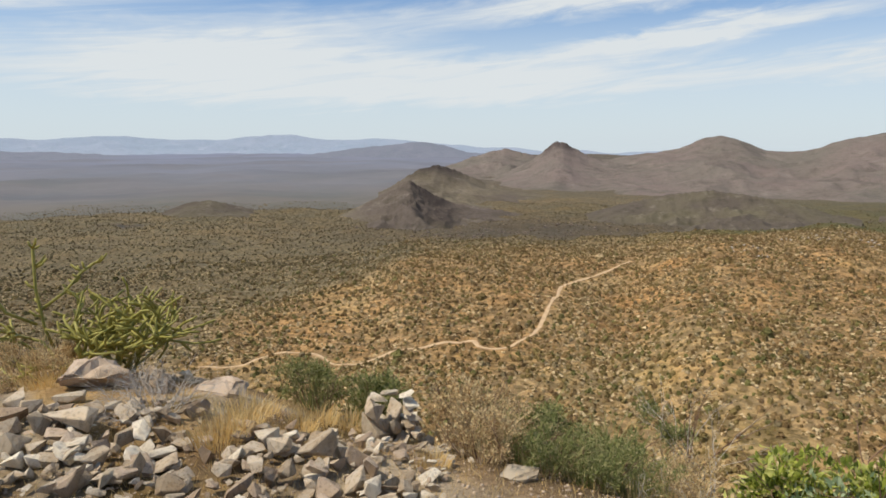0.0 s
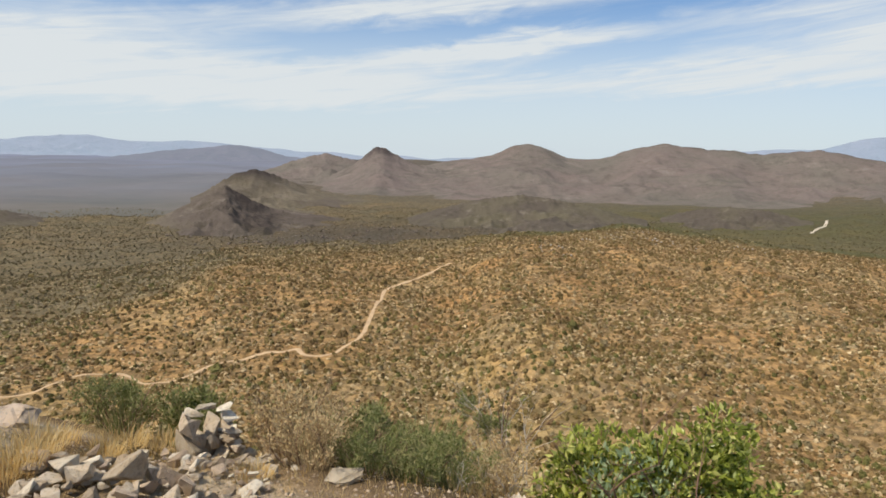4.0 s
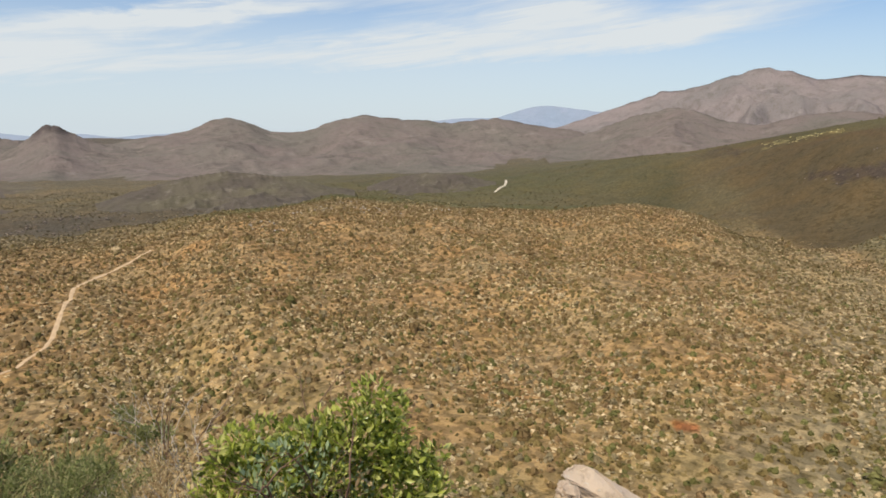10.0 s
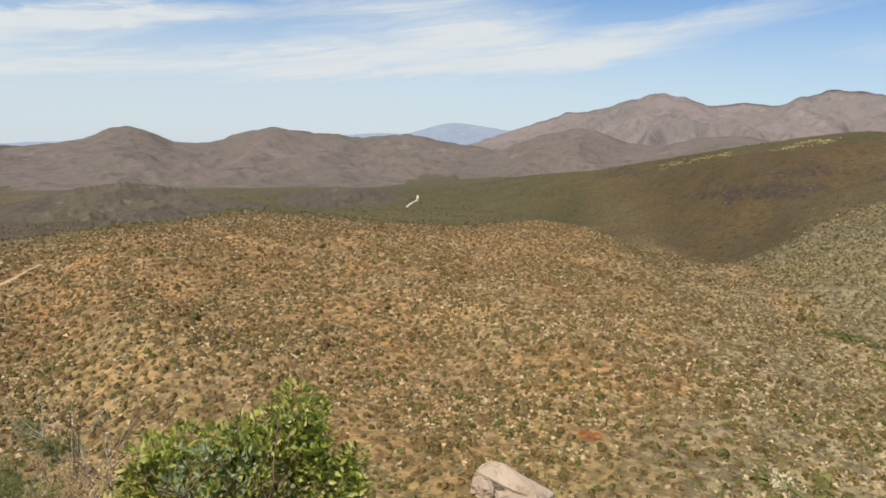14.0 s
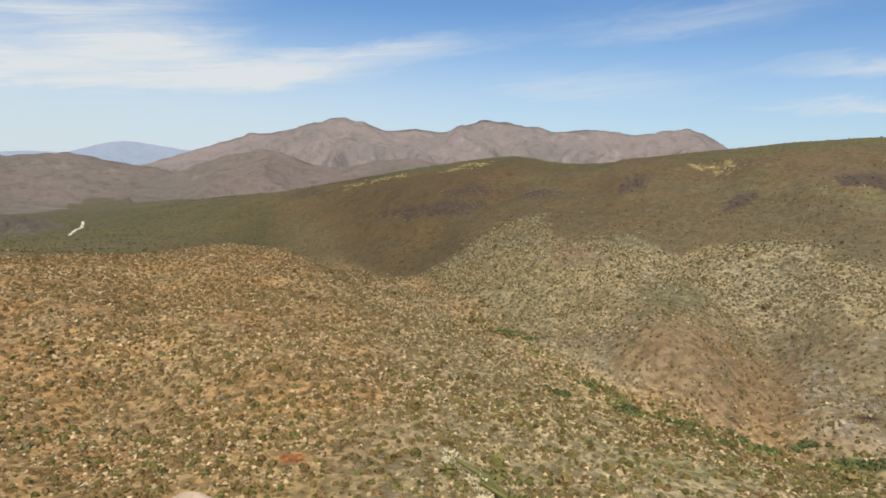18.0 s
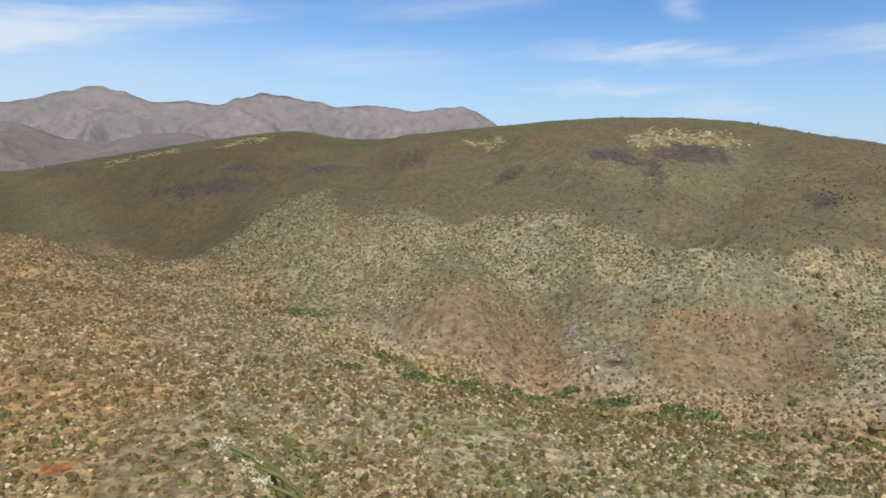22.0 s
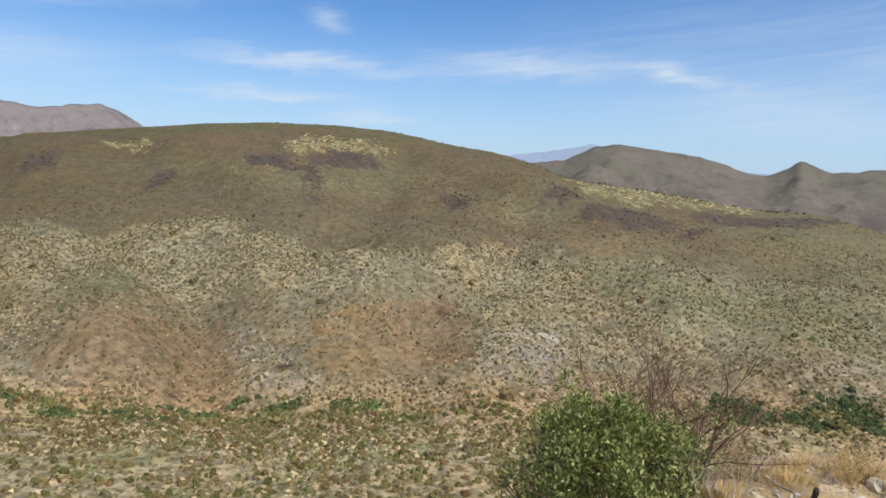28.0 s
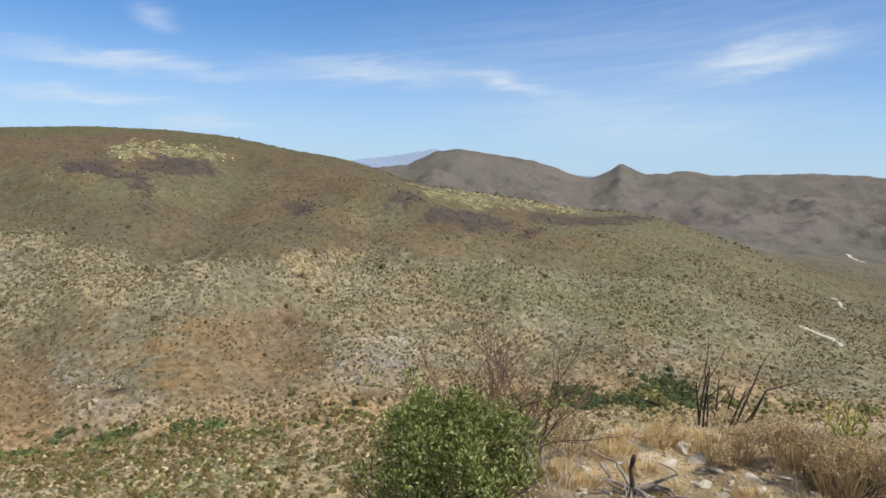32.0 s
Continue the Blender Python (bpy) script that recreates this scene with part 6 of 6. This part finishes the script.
twiggy_succulent(at_ground(-3.06, 5.82), "dense clump of yellow-green finger-like succulent stems", 14, 0.96, 0.0125, 3, 31, 0.80)
tall = thing("succulent", at_ground(-3.62, 5.85), "tall green succulent with few forked stems", "succulent")
r = random.Random(37)
for stem in (((0.15, 0.0), (0.03, 0.40), (-0.02, 0.75), (0.0, 1.10)), ((0.0, 0.55), (0.20, 0.70), (0.34, 0.86), (0.44, 0.93)), ((-0.01, 0.45), (-0.22, 0.58), (-0.32, 0.80)), ((0.10, 0.15), (0.30, 0.42), (0.28, 0.66)),
             ((0.12, 0.05), (-0.12, 0.30), (-0.40, 0.42), (-0.46, 0.62)), ((0.20, 0.28), (0.42, 0.44), (0.46, 0.60))):
    geo = Geo()
    deep = r.uniform(-0.08, 0.08)
    pts = [Vector((u * 0.85 + r.gauss(0, 0.008), u * 0.52 + deep * z, z)) for u, z in stem]
    geo.tube(pts + [pts[-1] + (pts[-1] - pts[-2]).normalized() * 0.018], [0.0135] * len(pts) + [0.006], 6)
    main = hang("stem", geo.mesh("stem", M_SUCC), tall)
    for q, nxt in zip(pts[1:], pts[2:] + pts[-1:]):              # blunt side fingers
        for _ in range(3):
            e = Vector((r.gauss(0, 0.8), r.gauss(0, 0.5), r.uniform(0.1, 0.9))).normalized()
            b = q.lerp(nxt, r.uniform(0.0, 0.8))
            m = r.uniform(0.04, 0.15)
            geo = Geo().tube([b, b + e * m * 0.5, b + (e + Vector((0, 0, 0.3))).normalized() * m], [0.011, 0.0115, 0.008], 6)
            hang("finger", geo.mesh("finger", M_SUCC), main)
succulent(at_ground(3.52, 2.05), "bright yellow-green succulent beside a rock slab", 26, 0.16, 0.46, 0.009, 33, 0.9, 4)
succulent(at_ground(1.62, -6.3), "green succulent behind dry shrubs", 22, 0.22, 0.40, 0.010, 34, 0.7, 2)

lone = thing("succulent", at_ground(3.80, 0.78), "leaning succulent stalk with pale flower tips", "succulent")
r = random.Random(36)
for k, (dy, high, side) in enumerate(((0.26, 1.00, 0.0), (0.20, 0.95, 0.05), (0.08, 0.90, -0.05), (0.0, 0.80, -0.08))):
    geo = Geo()
    p, tip = Vector((0.02 * k, -0.24, 0)), Vector((side, dy, high))
    bow = Vector((side, dy - 0.26, high - 0.16))
    geo.tube([p, p.lerp(bow, 0.5) + Vector((0, -0.03, 0)), bow, bow.lerp(tip, 0.5) + Vector((0, -0.02, 0.015)), tip], [0.019, 0.019, 0.018, 0.016, 0.011], 7)
    hang("stem", geo.mesh("stem", M_STALK), lone)
    hang("flower_head", leaves_mesh("flower_head", [(*tip, 0.036), (tip.x, tip.y + 0.04, tip.z + 0.01, 0.028)], 80, 0.026, M_CREAM, 40 + k, 0.2), lone, "pale straw-coloured flower tip")


# feathery, dry and dead shrubs
def tuft(name, place, label, category, mat, n, spread, tall, seed, lean=0.5, wide=0.004, part="stalks"):
    top = thing(name, place, label, category, "dry grass tufts on the hilltop")
    hang(part, blades_mesh(part, n, spread, tall, mat, seed, lean, wide), top)
    return top


def soft_shrub(place, label, n, spread, tall, seed, mat, twig=M_BROWN, wide=0.003, stems=6):
    """A fine-leaved shrub: bare stems inside a mist of small leaves and stalks."""
    top = thing("shrub", place, label, "shrub", "fine-leaved shrubs on the hilltop")
    hang("stalk_tuft", blades_mesh("stalk_tuft", int(n * 0.12), spread, tall, mat, seed, 0.75, wide), top)
    r = random.Random(seed)
    cl = [(r.gauss(0, spread * 0.7), r.gauss(0, spread * 0.7), tall * r.uniform(0.35, 0.72), tall * r.uniform(0.18, 0.30)) for _ in range(9)]
    hang("foliage", leaves_mesh("foliage", ruffle(cl, seed, 5, 0.5), int(n * 2.6), tall * 0.06, mat, seed + 1, 0.8, 0.15), top)
    stems_of(top, "stem", twig, stems, spread * 0.5, tall * 0.75, 0.006, 2, seed + 2, 0.7)
    return top


soft_shrub(at_ground(-1.27, 5.9), "dark green feathery shrub behind dry grass", 1300, 0.15, 0.46, 51, M_FEATHER)
soft_shrub(at_ground(-0.80, 5.9), "green feathery shrub behind a cairn", 1300, 0.16, 0.62, 52, M_FEATHER)
soft_shrub(at_ground(0.45, 5.00), "soft green shrub on the brow", 2200, 0.24, 0.56, 53, M_FEATHER)
soft_shrub(at_ground(0.95, 4.70), "soft green shrub on the brow", 2600, 0.30, 0.46, 54, M_FEATHER)
soft_shrub(at_ground(0.02, 5.15), "dry brown shrub beside a cairn", 1300, 0.22, 0.62, 55, M_DRY)
soft_shrub(polar(1.5, 4.35), "dry tan shrub beside a cairn", 700, 0.16, 0.42, 56, M_DRY)
soft_shrub(polar(6.5, 4.3), "soft green shrub on the brow", 1300, 0.17, 0.34, 151, M_FEATHER)
soft_shrub(polar(10.8, 4.25), "soft green shrub on the brow", 1300, 0.17, 0.32, 152, M_FEATHER)
soft_shrub(polar(14.2, 4.2), "dry grey-green shrub on the brow", 900, 0.15, 0.28, 153, M_FEATHER, M_TWIG)
soft_shrub(polar(18.0, 4.1), "dry brown shrub on the brow", 800, 0.15, 0.30, 154, M_DRY, M_TWIG)
soft_shrub(at_ground(0.30, 4.75), "dry straw-brown shrub on the brow", 700, 0.2, 0.42, 57, M_DRY)
soft_shrub(at_ground(-3.55, 5.6), "dry golden-brown shrub under a succulent", 1600, 0.30, 0.42, 58, M_DRY)
soft_shrub(at_ground(1.35, 4.5), "grey-brown dry shrub on the brow", 700, 0.2, 0.4, 59, M_DRY, M_TWIG)
soft_shrub(at_ground(2.05, -4.95), "dry tan shrub in straw grass", 1300, 0.16, 0.36, 61, M_DRY)
soft_shrub(at_ground(1.60, -5.15), "dry tan shrub with a dark base", 1500, 0.19, 0.40, 62, M_DRY, M_BURNT, stems=12)
soft_shrub(at_ground(1.22, -4.95), "dry tan shrub with dark twigs", 1600, 0.20, 0.42, 63, M_DRY, M_BURNT, stems=12)
soft_shrub(at_ground(2.0, -5.7), "dry golden shrub behind tan ones", 700, 0.2, 0.26, 64, M_DRY)
soft_shrub(at_ground(0.85, -5.3), "dry tan shrub in straw grass", 1300, 0.3, 0.5, 65, M_DRY)
soft_shrub(at_ground(2.55, -4.95), "yellowish fine-leaved shrub in dry grass", 700, 0.12, 0.26, 66, M_GOLD)
soft_shrub(at_ground(2.98, -4.35), "dry brown shrub beside a round bush", 500, 0.2, 0.28, 67, M_DRY)

twig = thing("dead_shrub", at_ground(-2.02, 4.42), "dead grey twiggy shrub among stones", "shrub")
stems_of(twig, "stem", M_TWIG, 34, 0.20, 0.27, 0.0048, 2, 71, 1.2, forks=4, sides=3)
twig = thing("dead_shrub", at_ground(1.50, 4.85), "tall bare brown stems of a dead shrub", "shrub")
stems_of(twig, "stem", M_BROWN, 3, 0.06, 0.9, 0.008, 2, 72, 0.25, forks=2)
twig = thing("dead_shrub", at_ground(1.75, 4.7), "grey bare twigs behind a leafy bush", "shrub")
stems_of(twig, "stem", M_TWIG, 8, 0.15, 0.7, 0.006, 2, 73, 0.5, forks=3)
twig = thing("dead_shrub", at_ground(3.45, -3.62), "leafless reddish-brown shrub behind a green bush", "shrub")
stems_of(twig, "stem", M_BROWN, 18, 0.26, 0.72 - 0.72 - float(height(3.45, -3.62)), 0.012, 3, 74, 0.22, forks=3)
twig = thing("dead_shrub", at_ground(3.26, -4.02), "leafless brown shrub with thick dark stems", "shrub")
stems_of(twig, "stem", M_BROWN, 10, 0.20, 0.80 - 0.76 - float(height(3.26, -4.02)), 0.014, 3, 75, 0.30, forks=3)
twig = thing("dead_shrub", at_ground(2.45, -3.45), "bent grey dead twigs beside a round bush", "shrub")
stems_of(twig, "stem", M_TWIG, 5, 0.10, 0.34, 0.0055, 1, 76, 0.55, forks=2, bend=0.35)

tree = thing("dead_tree", at_ground(3.02, -6.95), "burnt bare stems of a dead many-stemmed shrub", "dead tree")
ux, uy = -0.93, -0.38
r = random.Random(81)
for k, (off, lean, high) in enumerate(((-0.20, -0.03, 0.66), (-0.16, 0.02, 0.70), (-0.12, 0.03, 0.64), (-0.05, 0.10, 0.58), (0.02, 0.22, 0.56), (0.08, 0.30, 0.52), (0.12, 0.50, 0.66), (0.18, 0.62, 0.60), (-0.19, -0.06, 0.50), (0.22, 0.55, 0.5))):
    geo = Geo()
    branching(geo, Vector((off * ux, off * uy, -0.05)), Vector((lean * 0.8 * ux, lean * 0.8 * uy, 1)).normalized(), high, 0.015, 1, r, 0.10, 1, 5)
    hang("stem", geo.mesh("stem", M_BURNT), tree)

stump = thing("stump", at_ground(2.13, -3.80), "weathered dead stump with a charred upright stub", "stump")
geo = Geo().tube([(0, 0, -0.05), (0.012, 0.0, 0.08), (0.024, 0.01, 0.17), (0.008, 0.01, 0.24), (0.004, 0.012, 0.27)], [0.028, 0.016, 0.012, 0.018, 0.013], 7)
hang("stub", geo.mesh("stub", M_BURNT), stump, "charred upright stub")
r = random.Random(82)
for k in range(8):
    a = r.uniform(0, 6.283)
    geo = Geo()
    d = Vector((math.cos(a), math.sin(a), r.uniform(0.0, 0.5))).normalized()
    branching(geo, Vector((0, 0, 0.04)), d, r.uniform(0.20, 0.36), 0.016, 1, r, 0.7, 2, 6, 0.12)
    hang("root", geo.mesh("root", M_DRIFT), stump)

# golden grass
TUFTS = [(-1.48, 3.95, 0.16, 0.26), (-1.40, 4.15, 0.14, 0.32), (-1.12, 4.38, 0.14, 0.13), (-1.42, 4.55, 0.16, 0.15), (-1.1, 4.75, 0.20, 0.15), (-0.9, 5.0, 0.20, 0.15), (-0.25, 3.95, 0.14, 0.10), (-3.2, 5.2, 0.2, 0.2)]
EAST = [(2.75, -4.5, 0.18, 0.14), (2.3, -5.2, 0.2, 0.18), (1.3, -4.5, 0.16, 0.12), (2.6, -5.4, 0.22, 0.16), (1.2, -5.6, 0.25, 0.2), (2.9, -4.9, 0.2, 0.15), (2.0, -3.95, 0.10, 0.10), (2.35, -4.25, 0.12, 0.11), (1.6, -4.35, 0.12, 0.10), (2.45, -3.65, 0.14, 0.12), (2.7, -3.75, 0.15, 0.13)]
for k, (x, y, q, h) in enumerate(TUFTS + EAST):
    tuft("grass_tuft", at_ground(x, y), "golden dry grass tuft on stony ground", "grass", M_GOLD, int(130 + 800 * q), q, h * 0.85, 300 + k, 0.7, 0.0024, "blade_tuft")


def thin_grass(label, box, count, tall, seed):
    """Sparse short dry grass, as ground cover."""
    r = np.random.RandomState(seed)
    a, d = np.radians(r.uniform(box[0], box[1], count)), r.uniform(box[2], box[3], count)
    x, y = d * np.sin(a), d * np.cos(a)
    z = height(x, y)
    h = tall * r.uniform(0.4, 1.2, count)
    t = r.uniform(0, 6.283, count)
    side = np.stack([np.cos(t), np.sin(t), 0 * t], 1) * 0.0028
    base = np.stack([x, y, z - 0.01], 1)
    tip = base + np.stack([r.normal(0, 0.4, count) * h, r.normal(0, 0.4, count) * h, h], 1)
    v = np.stack([base - side, base + side, tip], 1)
    return tagged(new("grass", mesh_from("grass", v.reshape(-1, 3), np.arange(count * 3).reshape(-1, 3), M_GOLD)), label, "grass", kind="stuff")


thin_grass("short straw grass between stones", (-42, 24, 2.5, 5.6), 8000, 0.07, 7)
thin_grass("short straw grass on the hilltop", (124, 178, 2.6, 6.2), 9000, 0.045, 8)
thin_grass("short straw grass on the brow", (24, 124, 2.2, 4.4), 3500, 0.08, 9)
